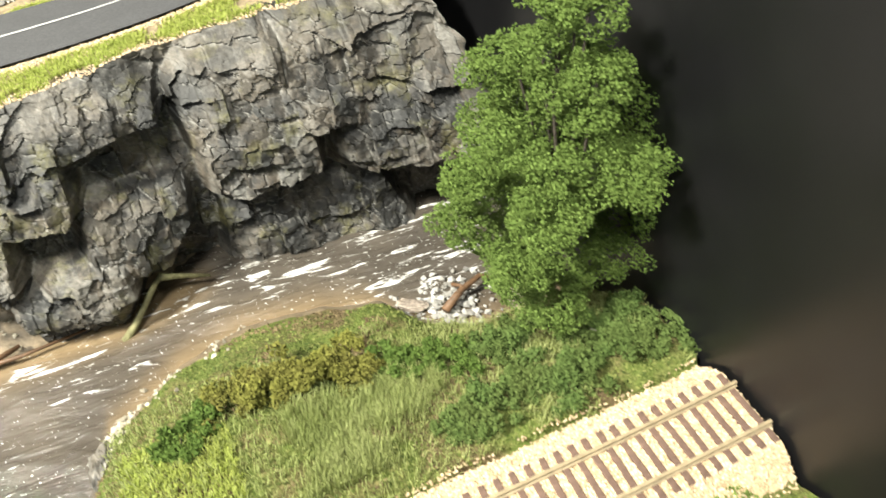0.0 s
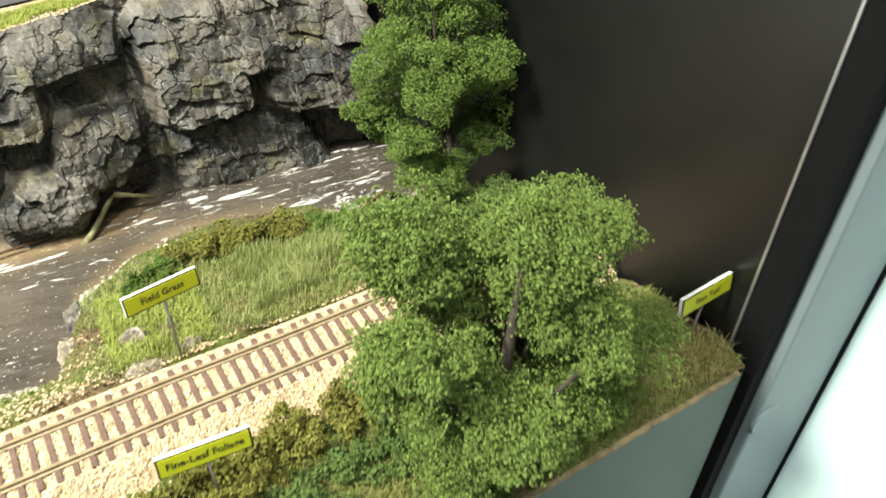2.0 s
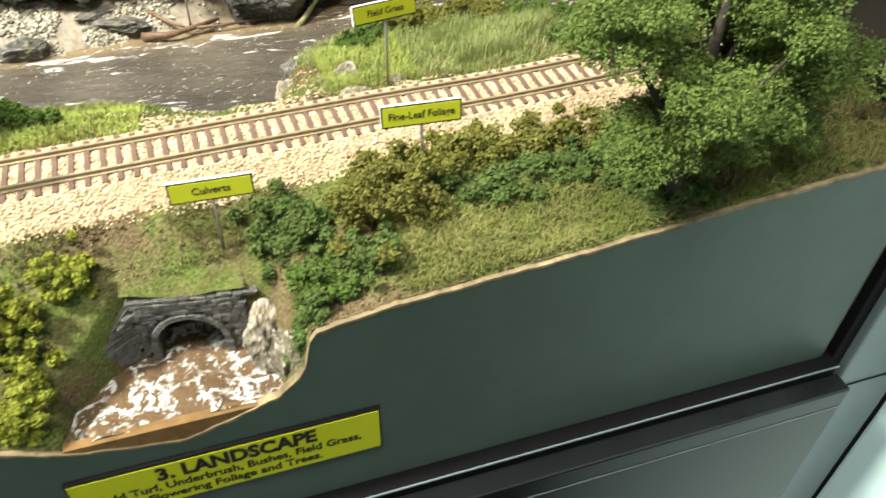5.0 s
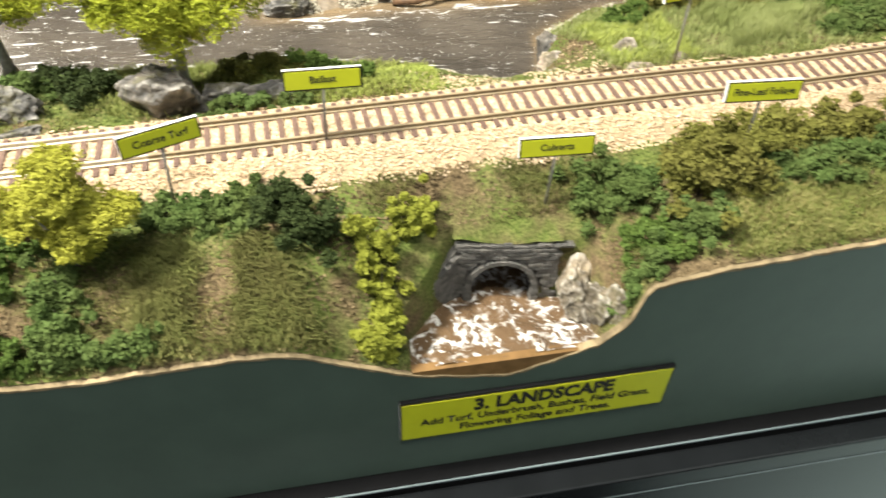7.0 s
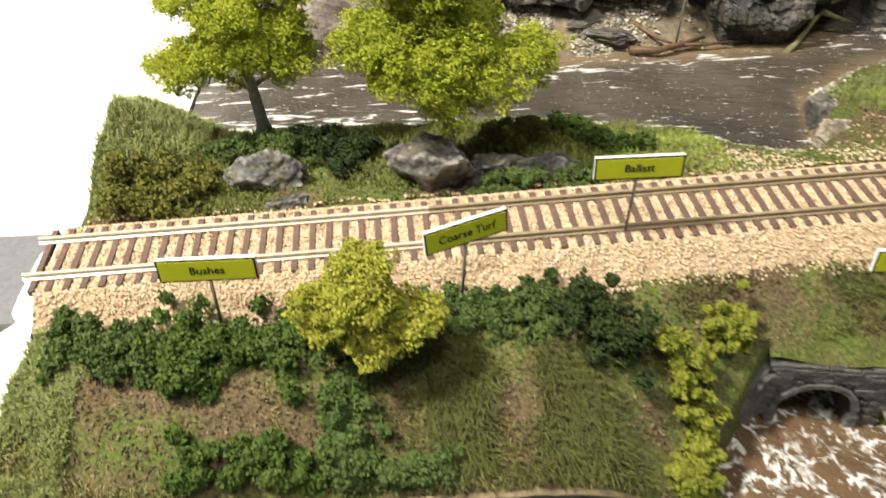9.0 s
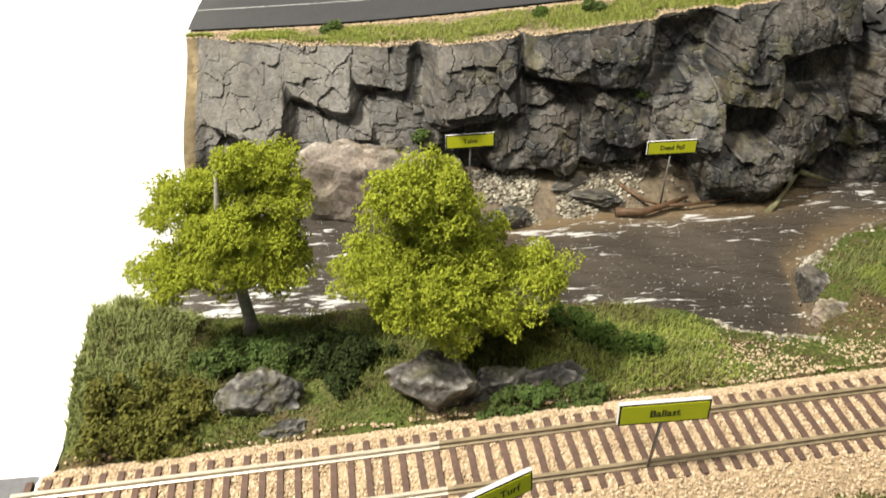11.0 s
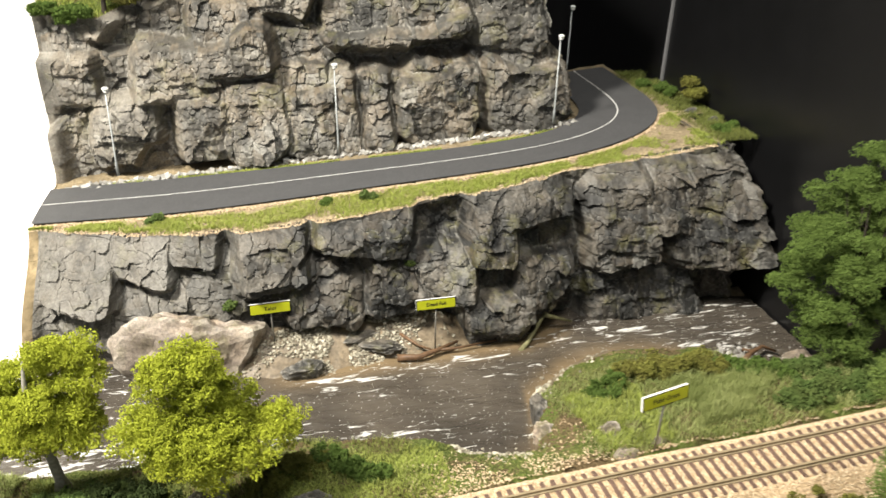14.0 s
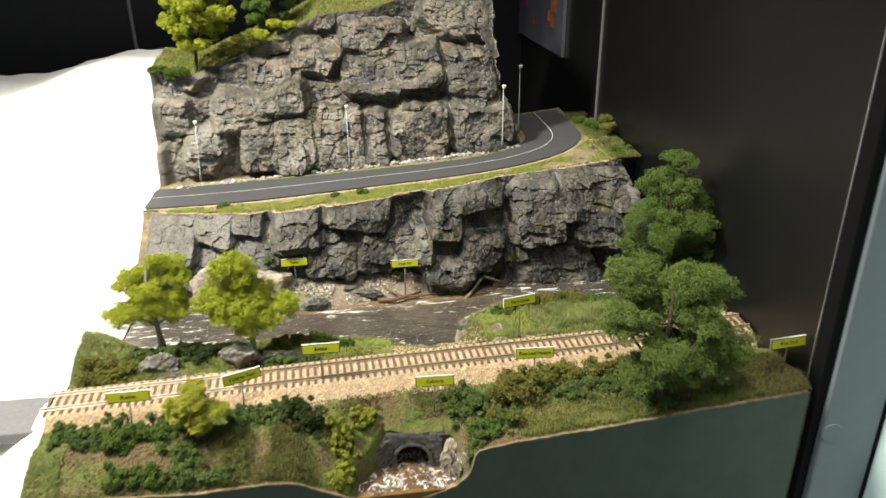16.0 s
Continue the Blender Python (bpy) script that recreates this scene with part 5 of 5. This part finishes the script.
for i in range(19):
    a = math.pi * (i + 0.5) / 19
    stone(portal, AX + (AR + 0.0012) * math.cos(a), AZ + (AR * 1.05 + 0.0012) * math.sin(a), 0.0022, 0.0026, 0.0030, -math.degrees(a) + 90, 0.0003)
for sgn in (1, -1):
    for j in range(4):
        stone(portal, AX + sgn * (AR + 0.0013), AZ - 0.0016 - 0.0032 * j, 0.0036, 0.0032, 0.0036, 0, 0.0006)
for j in range(17):
    z = 1.2418 - j * 0.00195
    x = -0.0205 + random.uniform(0, 0.002)
    while x < 0.0185:
        w = random.uniform(0.0019, 0.0040)
        cx_ = x + w / 2
        if math.hypot(cx_ - AX, max(z - AZ, 0)) > AR + 0.0036 and cx_ + w / 2 < 0.021:
            stone(portal, cx_, z, w, 0.00195, 0.0022)
        x += w
x = -0.0212
while x < 0.020:
    w = random.uniform(0.003, 0.006)
    stone(portal, x + w / 2, 1.2437 + random.uniform(-0.0004, 0.0003), w, random.uniform(0.0010, 0.0018), 0.0036, random.uniform(-4, 4), -0.001)
    x += w
p0, p1 = Vector((-0.1515, 0.0338, 0)), Vector((-0.1695, 0.0215, 0))
d = (p0 - p1).normalized()
wing = Matrix(((d.x, -d.y, 0, p1.x), (d.y, d.x, 0, p1.y), (0, 0, 1, 0), (0, 0, 0, 1)))
length = (p0 - p1).length
link("wing_core", [wing @ Vector(v) for v in ((0, -0.0005, 1.205), (length, -0.0005, 1.205), (length, -0.0005, 1.2415), (0, -0.0005, 1.2270), (0, 0.003, 1.205), (length, 0.003, 1.205), (length, 0.003, 1.2415), (0, 0.003, 1.2270))],
     [(0, 1, 2, 3), (3, 2, 6, 7), (0, 3, 7, 4), (4, 7, 6, 5)], M["mortar"], culvert)
for j in range(17):
    z = 1.2418 - j * 0.00195
    x = max(0.0, (z - 1.2270) / 0.0145 * length) + random.uniform(0, 0.001)
    while x < length - 0.003:
        w = min(random.uniform(0.0019, 0.0040), length - x)
        stone(wing, x + w / 2, z, w, 0.00195, 0.0022)
        x += w

# ---- trees ----
cone = lambda h: float(np.interp(h, (-1, -0.65, -0.3, 0.2, 1), (0.40, 0.85, 1.08, 0.92, 0.34)))
dome = lambda h: float(np.interp(h, (-1, -0.4, 0.3, 1), (0.9, 1.05, 1.0, 0.75)))
tree("broadleaf_tree", "large mid-green broadleaf model tree at the front edge", (0.039, 0.001, 1.267), (0.040, 0.0, 1.38), (0.041, 0.003, 1.331), (0.042, 0.039, 0.056), 70, 0.0150, 128000, 0.00048, M["leaf_mid"], M["trunk"], 501, dome, 0.0034,
     ((0.005, 0.010, 0.094, 0.025), (0.038, 0.006, 0.055, 0.020), (-0.024, 0.008, 0.074, 0.018), (-0.012, -0.004, 0.036, 0.018), (0.030, 0.016, 0.086, 0.016), (0.016, 0.020, 0.045, 0.018), (-0.016, 0.022, 0.092, 0.016), (0.002, 0.028, 0.068, 0.020), (0.036, 0.000, 0.036, 0.014), (0.020, -0.004, 0.070, 0.018), (0.018, -0.006, 0.036, 0.014), (-0.002, -0.008, 0.054, 0.016), (0.030, 0.012, 0.044, 0.018)))
tree("tall_tree", "tall tapering green model tree beside the black wall", (0.128, 0.168, 1.262), (0.114, 0.178, 1.405), (0.1175, 0.176, 1.331), (0.041, 0.036, 0.078), 60, 0.0138, 105000, 0.00048, M["leaf_deep"], M["trunk"], 503, cone, 0.0024)
tree("lime_tree", "yellow-green model tree with a pale trunk by the river", (-0.334, 0.162, 1.258), (-0.333, 0.162, 1.345), (-0.338, 0.161, 1.312), (0.037, 0.030, 0.038), 46, 0.0118, 66000, 0.00046, M["leaf_lime"], M["trunk_pale"], 505, dome, 0.0026,
     ((0.013, 0.004, 0.066, 0.023), (0.014, -0.006, 0.042, 0.019), (-0.020, -0.004, 0.036, 0.023), (-0.013, 0.008, 0.056, 0.020), (0.000, -0.006, 0.050, 0.018)))
tree("lime_tree", "rounded yellow-green model tree above the boulders", (-0.254, 0.130, 1.262), (-0.256, 0.131, 1.345), (-0.2545, 0.131, 1.315), (0.040, 0.033, 0.035), 48, 0.0122, 72000, 0.00046, M["leaf_lime"], M["trunk_pale"], 508, dome, 0.0026,
     ((-0.008, 0.004, 0.072, 0.017), (-0.021, -0.004, 0.046, 0.019), (0.017, -0.002, 0.044, 0.023), (-0.001, 0.010, 0.056, 0.020), (-0.004, -0.008, 0.036, 0.016)))
tree("small_tree", "small yellow-green model tree below the track", (-0.283, 0.028, 1.251), (-0.281, 0.028, 1.300), (-0.281, 0.029, 1.279), (0.020, 0.016, 0.025), 32, 0.0076, 28000, 0.00046, M["leaf_yellow"], M["trunk_pale"], 511, dome, 0.0014,
     ((0.001, 0.001, 0.042, 0.012), (-0.007, 0.0, 0.031, 0.012), (0.009, 0.0, 0.031, 0.012), (0.001, -0.003, 0.023, 0.010)))
tree("hilltop_tree", "light green model tree on the hilltop", (-0.336, 0.499, 1.418), (-0.334, 0.50, 1.52), (-0.331, 0.501, 1.494), (0.038, 0.03, 0.048), 26, 0.0135, 24000, 0.0009, M["leaf_lime"], M["trunk"], 513, dome, 0.0020)
tree("hilltop_tree", "bluish green model tree on the hilltop", (-0.249, 0.520, 1.455), (-0.249, 0.52, 1.56), (-0.249, 0.520, 1.512), (0.030, 0.026, 0.050), 24, 0.0115, 20000, 0.0009, M["leaf_deep"], M["trunk"], 515, cone, 0.0018)

# ---- bushes on the ground ----
BUSHES = (
    ("dark green low bushes under the track", ((-0.379, 0.037), (-0.366, 0.035), (-0.355, 0.033)), 0.010, 0.008, "bush_dark"),
    ("green bush clump behind its sign", ((-0.340, 0.033), (-0.328, 0.031), (-0.336, 0.024)), 0.011, 0.010, "bush_green"),
    ("green bush clump under the track", ((-0.314, 0.034), (-0.302, 0.036)), 0.010, 0.009, "bush_green"),
    ("dark green ground cover beside the ballast", ((-0.256, 0.042), (-0.246, 0.043), (-0.233, 0.042), (-0.226, 0.044)), 0.009, 0.006, "bush_dark"),
    ("blackish dense bush on the bank", ((-0.213, 0.034), (-0.208, 0.027), (-0.216, 0.039)), 0.011, 0.013, "bush_shade"),
    ("dark green creeping column of bushes", ((-0.290, 0.018), (-0.287, 0.008), (-0.288, 0.0)), 0.008, 0.008, "bush_dark"),
    ("green bush clump along the front edge", ((-0.318, -0.002), (-0.304, -0.003), (-0.331, -0.005)), 0.009, 0.008, "bush_green"),
    ("green bush clump along the front edge", ((-0.288, -0.004), (-0.274, -0.005), (-0.263, -0.006)), 0.009, 0.008, "bush_dark"),
    ("yellow-green flowering shrub beside the culvert", ((-0.187, 0.026), (-0.184, 0.015)), 0.008, 0.012, "leaf_shrub"),
    ("yellow-green flowering shrub beside the culvert", ((-0.172, 0.036), (-0.163, 0.040)), 0.006, 0.011, "leaf_shrub"),
    ("yellow-green flowering shrub at the front edge", ((-0.181, 0.005), (-0.186, -0.003), (-0.190, -0.007)), 0.008, 0.009, "leaf_shrub"),
    ("bluish green ground cover at the cut edge", ((-0.386, 0.030), (-0.389, 0.040)), 0.008, 0.006, "bush_dark"),
    ("olive bush at the edge of the module", ((-0.374, 0.108), (-0.364, 0.113), (-0.352, 0.111), (-0.358, 0.102)), 0.011, 0.010, "bush_olive"),
    ("dusty dark shrub between the trees", ((-0.297, 0.126), (-0.306, 0.142), (-0.290, 0.142)), 0.010, 0.011, "bush_shade"),
    ("dark shrub under the lime tree", ((-0.342, 0.138), (-0.330, 0.148), (-0.318, 0.140)), 0.011, 0.009, "bush_dark"),
    ("green mound of low bushes by the river", ((-0.230, 0.138), (-0.215, 0.149)), 0.010, 0.008, "bush_olive"),
    ("green bush on the river mound", ((-0.200, 0.152), (-0.191, 0.140), (-0.182, 0.134)), 0.009, 0.008, "bush_green"),
    ("dark low ground cover behind the track", ((-0.224, 0.105), (-0.236, 0.102), (-0.207, 0.104)), 0.007, 0.005, "bush_dark"),
    ("green bush beside the culvert", ((-0.098, 0.041), (-0.091, 0.033), (-0.084, 0.029)), 0.010, 0.011, "bush_dark"),
    ("tall olive brown bush in front of the track", ((-0.064, 0.022), (-0.060, 0.036), (-0.050, 0.028)), 0.013, 0.019, "bush_olive"),
    ("yellowish green sprig bush above the front edge", ((-0.090, 0.010), (-0.083, 0.004)), 0.008, 0.008, "bush_green"),
    ("dark green bush above the front edge", ((-0.074, 0.009), (-0.092, -0.002), (-0.068, 0.006)), 0.008, 0.009, "bush_dark"),
    ("olive bush row below the ballast", ((-0.028, 0.046), (-0.011, 0.050), (-0.043, 0.045)), 0.012, 0.012, "bush_olive"),
    ("olive bush row below the ballast", ((0.008, 0.052), (0.024, 0.054)), 0.011, 0.011, "bush_olive"),
    ("dark green bush on the front slope", ((-0.020, 0.026), (-0.003, 0.025), (-0.030, 0.026)), 0.010, 0.009, "bush_dark"),
    ("dark green bush on the front slope", ((0.012, 0.026), (0.023, 0.020)), 0.010, 0.009, "bush_dark"),
    ("bluish green plants at the foot of the big tree", ((0.031, 0.000), (0.028, 0.012), (0.046, -0.002)), 0.008, 0.006, "bush_dark"),
    ("dark plants behind the big tree", ((0.062, 0.03), (0.075, 0.035)), 0.010, 0.008, "bush_dark"),
    ("green shrub near the front sign", ((0.112, 0.032), (0.120, 0.038)), 0.008, 0.007, "bush_green"),
    ("olive bush along the river bank", ((-0.010, 0.182), (0.003, 0.181), (0.014, 0.180)), 0.010, 0.011, "bush_olive"),
    ("olive bush along the river bank", ((0.024, 0.178), (0.033, 0.177)), 0.010, 0.012, "bush_olive"),
    ("green bush at the tip of the bank", ((-0.026, 0.180), (-0.037, 0.172)), 0.009, 0.008, "bush_green"),
    ("green bush along the river bank", ((0.049, 0.170), (0.061, 0.164), (0.072, 0.158)), 0.008, 0.008, "bush_green"),
    ("dark green bush along the river bank", ((0.083, 0.158), (0.094, 0.160), (0.106, 0.164)), 0.009, 0.009, "bush_dark"),
    ("dark green ivy patch behind the track", ((0.058, 0.126), (0.068, 0.127), (0.063, 0.134)), 0.009, 0.006, "bush_dark"),
    ("dark green ivy patch behind the track", ((0.094, 0.127), (0.106, 0.131), (0.088, 0.136)), 0.010, 0.006, "bush_dark"),
    ("dark green ivy under the tall tree", ((0.128, 0.134), (0.141, 0.134), (0.136, 0.150), (0.118, 0.142)), 0.011, 0.006, "bush_dark"),
)
for i, (lb, spots, r, h, mt) in enumerate(BUSHES):
    bush(lb, spots, r * (1.08 if "olive" in mt else 0.9), h * 1.1, 2000 * len(spots), 0.00074, M[mt], 700 + i)


def tuft(label, places, r, count, leaf, seed, name="bush"):
    """A shrub on a ledge: grains about given places."""
    t = new(name)
    tagged(t, label, "bush", "bushes")
    rng = np.random.RandomState(seed)
    P = []
    for q in places:
        for k in range(3):
            c = np.array(q) + rng.normal(0, 0.5, 3) * r * np.array((1, 0.7, 0.4))
            v = inside(count, rng)
            lump = 1 + 0.4 * fbm(v[:, 0] * 2.5 + k * 3, v[:, 1] * 2.5, v[:, 2] * 2.5, 3, seed)
            P.append(c + v * (0.55 * r * lump * (1.1 - 0.5 * rng.rand(count) ** 1.5))[:, None] * np.array((1.15, 1.0, 0.62)))
    P = np.concatenate(P)
    bits("leaves", P, rng.uniform(0.0005, 0.0011, len(P)), leaf, t)


tuft("leafy bush above the bend beside the wall", ((0.138, 0.405, 1.364), (0.141, 0.412, 1.368)), 0.010, 600, M["bush_olive"], 41)
tuft("low green plants beside the bend", ((0.134, 0.44, 1.356), (0.130, 0.455, 1.356), (0.127, 0.47, 1.355)), 0.007, 400, M["bush_green"], 42)
tuft("green plants at the corner of the lower cliff", ((0.128, 0.345, 1.353), (0.138, 0.352, 1.354)), 0.007, 400, M["bush_green"], 43)
for k, (q, mt) in enumerate((((-0.30, 0.352, 1.312), "bush_dark"), ((-0.155, 0.331, 1.327), "bush_dark"), ((-0.185, 0.335, 1.323), "bush_green"), ((-0.255, 0.296, 1.270), "bush_dark"), ((-0.125, 0.300, 1.288), "bush_dark"))):
    tuft("small dark green plant on a ledge of the cliff", (q,), 0.0055, 260, M[mt], 50 + k)
tuft("green bushes on the shoulder of the upper cliff", ((-0.378, 0.488, 1.432), (-0.360, 0.484, 1.430), (-0.345, 0.486, 1.430)), 0.011, 600, M["bush_green"], 61)
tuft("olive bushes under the hilltop trees", ((-0.315, 0.492, 1.440), (-0.295, 0.495, 1.452), (-0.275, 0.497, 1.462)), 0.012, 600, M["bush_olive"], 62)
tuft("green bushes under the hilltop trees", ((-0.255, 0.494, 1.470), (-0.235, 0.500, 1.480)), 0.011, 600, M["leaf_lime"], 63)
rng = np.random.RandomState(31)
i, j = rng.randint(0, hx2.shape[0] - 140, 16000), rng.randint(0, 24, 16000)
x, y, z = hx2[i, j], hy2[i, j] + rng.uniform(0, 0.006, 16000), hz2[i, j]
blades("hill_grass", x, y, z, 0.005, 0.0005, M["grass_road"], "bright grass on the hilltop", 33, 0.7)

# ---- street lamps ----
M["lamp_metal"] = plain_mat("lamp_grey_metal", (0.36, 0.38, 0.38), 0.45, 0.5, 0.2, 300, 0.08, 0)
M["lamp_white"] = plain_mat("lamp_white_plastic", (0.82, 0.83, 0.82), 0.4, 0.5, 0, 300, 0.04, 0)
for at, topz, lean in (((-0.337, 0.437, 1.3135), 1.381, 0.003), ((-0.165, 0.419, 1.3255), 1.396, 0.0), ((0.012, 0.407, 1.3445), 1.414, 0.0), ((0.046, 0.471, 1.3445), 1.424, 0.0)):
    t = new("street_lamp")
    tagged(t, "thin grey model street lamp with a white head", "street lamp", "street lamps")
    tp = Vector((at[0] + lean, at[1], topz))
    V, F = rod([at, Vector(at).lerp(tp, 0.16), Vector(at).lerp(tp, 0.17), tp], [0.0011, 0.0010, 0.0007, 0.0005], 10)
    link("pole", V, F, M["lamp_metal"], t, True)
    bm = bmesh.new()
    bmesh.ops.create_cone(bm, cap_ends=True, segments=16, radius1=0.0017, radius2=0.0022, depth=0.0026)
    bmesh.ops.transform(bm, verts=bm.verts, matrix=Matrix.Translation(tp + Vector((0.0004, -0.0006, 0.0008))))
    part("head", bm, M["lamp_white"], t, "white lamp head")
    bm = bmesh.new()
    bmesh.ops.create_cone(bm, cap_ends=True, segments=16, radius1=0.0026, radius2=0.0016, depth=0.0009)
    bmesh.ops.transform(bm, verts=bm.verts, matrix=Matrix.Translation(tp + Vector((0.0004, -0.0006, 0.0026))))
    part("cap", bm, M["lamp_white"], t)

# ---- signs ----
M["yellow"] = plain_mat("yellow_print", (0.44, 0.465, 0.016), 0.45, 0.4, 0, 200, 0.05, 0)
M["ink"] = plain_mat("black_print", (0.018, 0.018, 0.016), 0.5, 0.3, 0, 200, 0.1, 0)
M["card"] = plain_mat("white_foam_card", (0.74, 0.74, 0.73), 0.7, 0.3, 0, 300, 0.06, 0)
M["sign_post"] = plain_mat("sign_post_wire", (0.20, 0.19, 0.17), 0.45, 0.5, 0.4, 300, 0.1, 0)


def lettering(words, size, width, at, parent, name="lettering", weight=0.02):
    cu = bpy.data.curves.new("words", "FONT")
    cu.body, cu.size, cu.align_x, cu.align_y, cu.offset, cu.resolution_u = words, 1.0, "CENTER", "CENTER", weight, 3
    o = bpy.data.objects.new("words", cu)
    scene.collection.objects.link(o)
    bpy.context.view_layer.update()
    me = bpy.data.meshes.new_from_object(o.evaluated_get(bpy.context.evaluated_depsgraph_get()))
    bpy.data.objects.remove(o)
    xs = [v.co.x for v in me.vertices]
    k = min(size, width / (max(xs) - min(xs))) if width else size
    for v in me.vertices:
        v.co = at @ Vector((v.co.x * k, 0, v.co.y * size))
    me.name = name
    me.materials.clear()
    me.materials.append(M["ink"])
    ob = new(name, me)
    ob.parent = parent
    return ob


def sign(words, tl, tr, top, foot, z0, size=0.0037, tilt=0):
    t = new("label_sign")
    tagged(t, "small yellow label sign reading %s on a wire post" % words, "sign", "label signs")
    c = Vector(((tl[0] + tr[0]) / 2, (tl[1] + tr[1]) / 2, top))
    yaw = math.degrees(math.atan2(tr[1] - tl[1], tr[0] - tl[0]))
    w, h = math.hypot(tr[0] - tl[0], tr[1] - tl[1]), 0.0078
    m = Matrix.Translation(c) @ pose(0, 0, 0, -8, 0, yaw)

    def slab(name, x0, x1, y0, y1, za, zb, mat, bevel=0.0):
        bm = box(x0, x1, y0, y1, za, zb, bevel)
        bmesh.ops.transform(bm, verts=bm.verts, matrix=m)
        part(name, bm, mat, t)

    slab("board", -w / 2, w / 2, 0, 0.0014, -h, 0, M["card"])
    slab("border", -w / 2, w / 2, -0.0002, -0.00001, -h, 0, M["ink"])
    slab("face", -w / 2 + 0.0006, w / 2 - 0.0006, -0.0004, -0.00021, -h + 0.0006, -0.0006, M["yellow"])
    lettering(words, size, w * 0.82, m @ Matrix.Translation((0, -0.0005, -h / 2)), t)
    a = m @ Vector((0, 0.0007, -h + 0.002))
    V, F = rod([(foot[0], foot[1], z0 - 0.003), a], [0.00055, 0.00055], 7)
    link("post", V, F, M["sign_post"], t, True)


for words, tl, tr, top, foot, z0 in (
        ("Field Grass", (-0.050, 0.108), (-0.022, 0.114), 1.307, (-0.035, 0.1125), 1.270),
        ("Fine-Leaf Foliage", (-0.0565, 0.037), (-0.0285, 0.0355), 1.3045, (-0.041, 0.037), 1.265),
        ("Fine Turf", (0.121, 0.007), (0.149, 0.0095), 1.3135, (0.136, 0.0105), 1.276),
        ("Culverts", (-0.129, 0.041), (-0.101, 0.040), 1.285, (-0.116, 0.041), 1.247),
        ("Ballast", (-0.210, 0.070), (-0.182, 0.070), 1.302, (-0.197, 0.069), 1.270),
        ("Coarse Turf", (-0.264, 0.044), (-0.239, 0.054), 1.297, (-0.253, 0.049), 1.264),
        ("Bushes", (-0.342, 0.042), (-0.313, 0.042), 1.293, (-0.329, 0.042), 1.266),
        ("Talus", (-0.241, 0.285), (-0.214, 0.286), 1.275, (-0.227, 0.286), 1.240),
        ("Dead Fall", (-0.130, 0.276), (-0.102, 0.276), 1.270, (-0.117, 0.273), 1.232)):
    sign(words, tl, tr, top, foot, z0)

plate = new("name_plate")
tagged(plate, "yellow plate with the landscape step heading on the green base", "sign")
x0, x1, z0, z1, yf = -0.181, -0.0725, 1.1846, 1.2090, FRONT - 0.0017
part("board", box(x0, x1, yf - 0.0012, yf, z0, z1), M["card"], plate)
part("border", box(x0, x1, yf - 0.0015, yf - 0.00121, z0, z1), M["ink"], plate)
part("face", box(x0 + 0.0007, x1 - 0.0007, yf - 0.0017, yf - 0.00151, z0 + 0.0007, z1 - 0.0009), M["yellow"], plate)
part("top_edge", box(x0, x1, yf - 0.0015, yf, z1 + 0.0001, z1 + 0.0006), M["black_matt"], plate, "dark upper edge")
xm = (x0 + x1) / 2
lettering("3. LANDSCAPE", 0.0098, 0.056, Matrix.Translation((xm + 0.002, yf - 0.0019, z1 - 0.0062)), plate, "heading", 0.045)
lettering("Add Turf, Underbrush, Bushes, Field Grass,", 0.0058, 0.093, Matrix.Translation((xm, yf - 0.0019, z1 - 0.0134)), plate, "text_line", 0.028)
lettering("Flowering Foliage and Trees.", 0.0058, 0.062, Matrix.Translation((xm, yf - 0.0019, z1 - 0.0193)), plate, "text_line", 0.028)
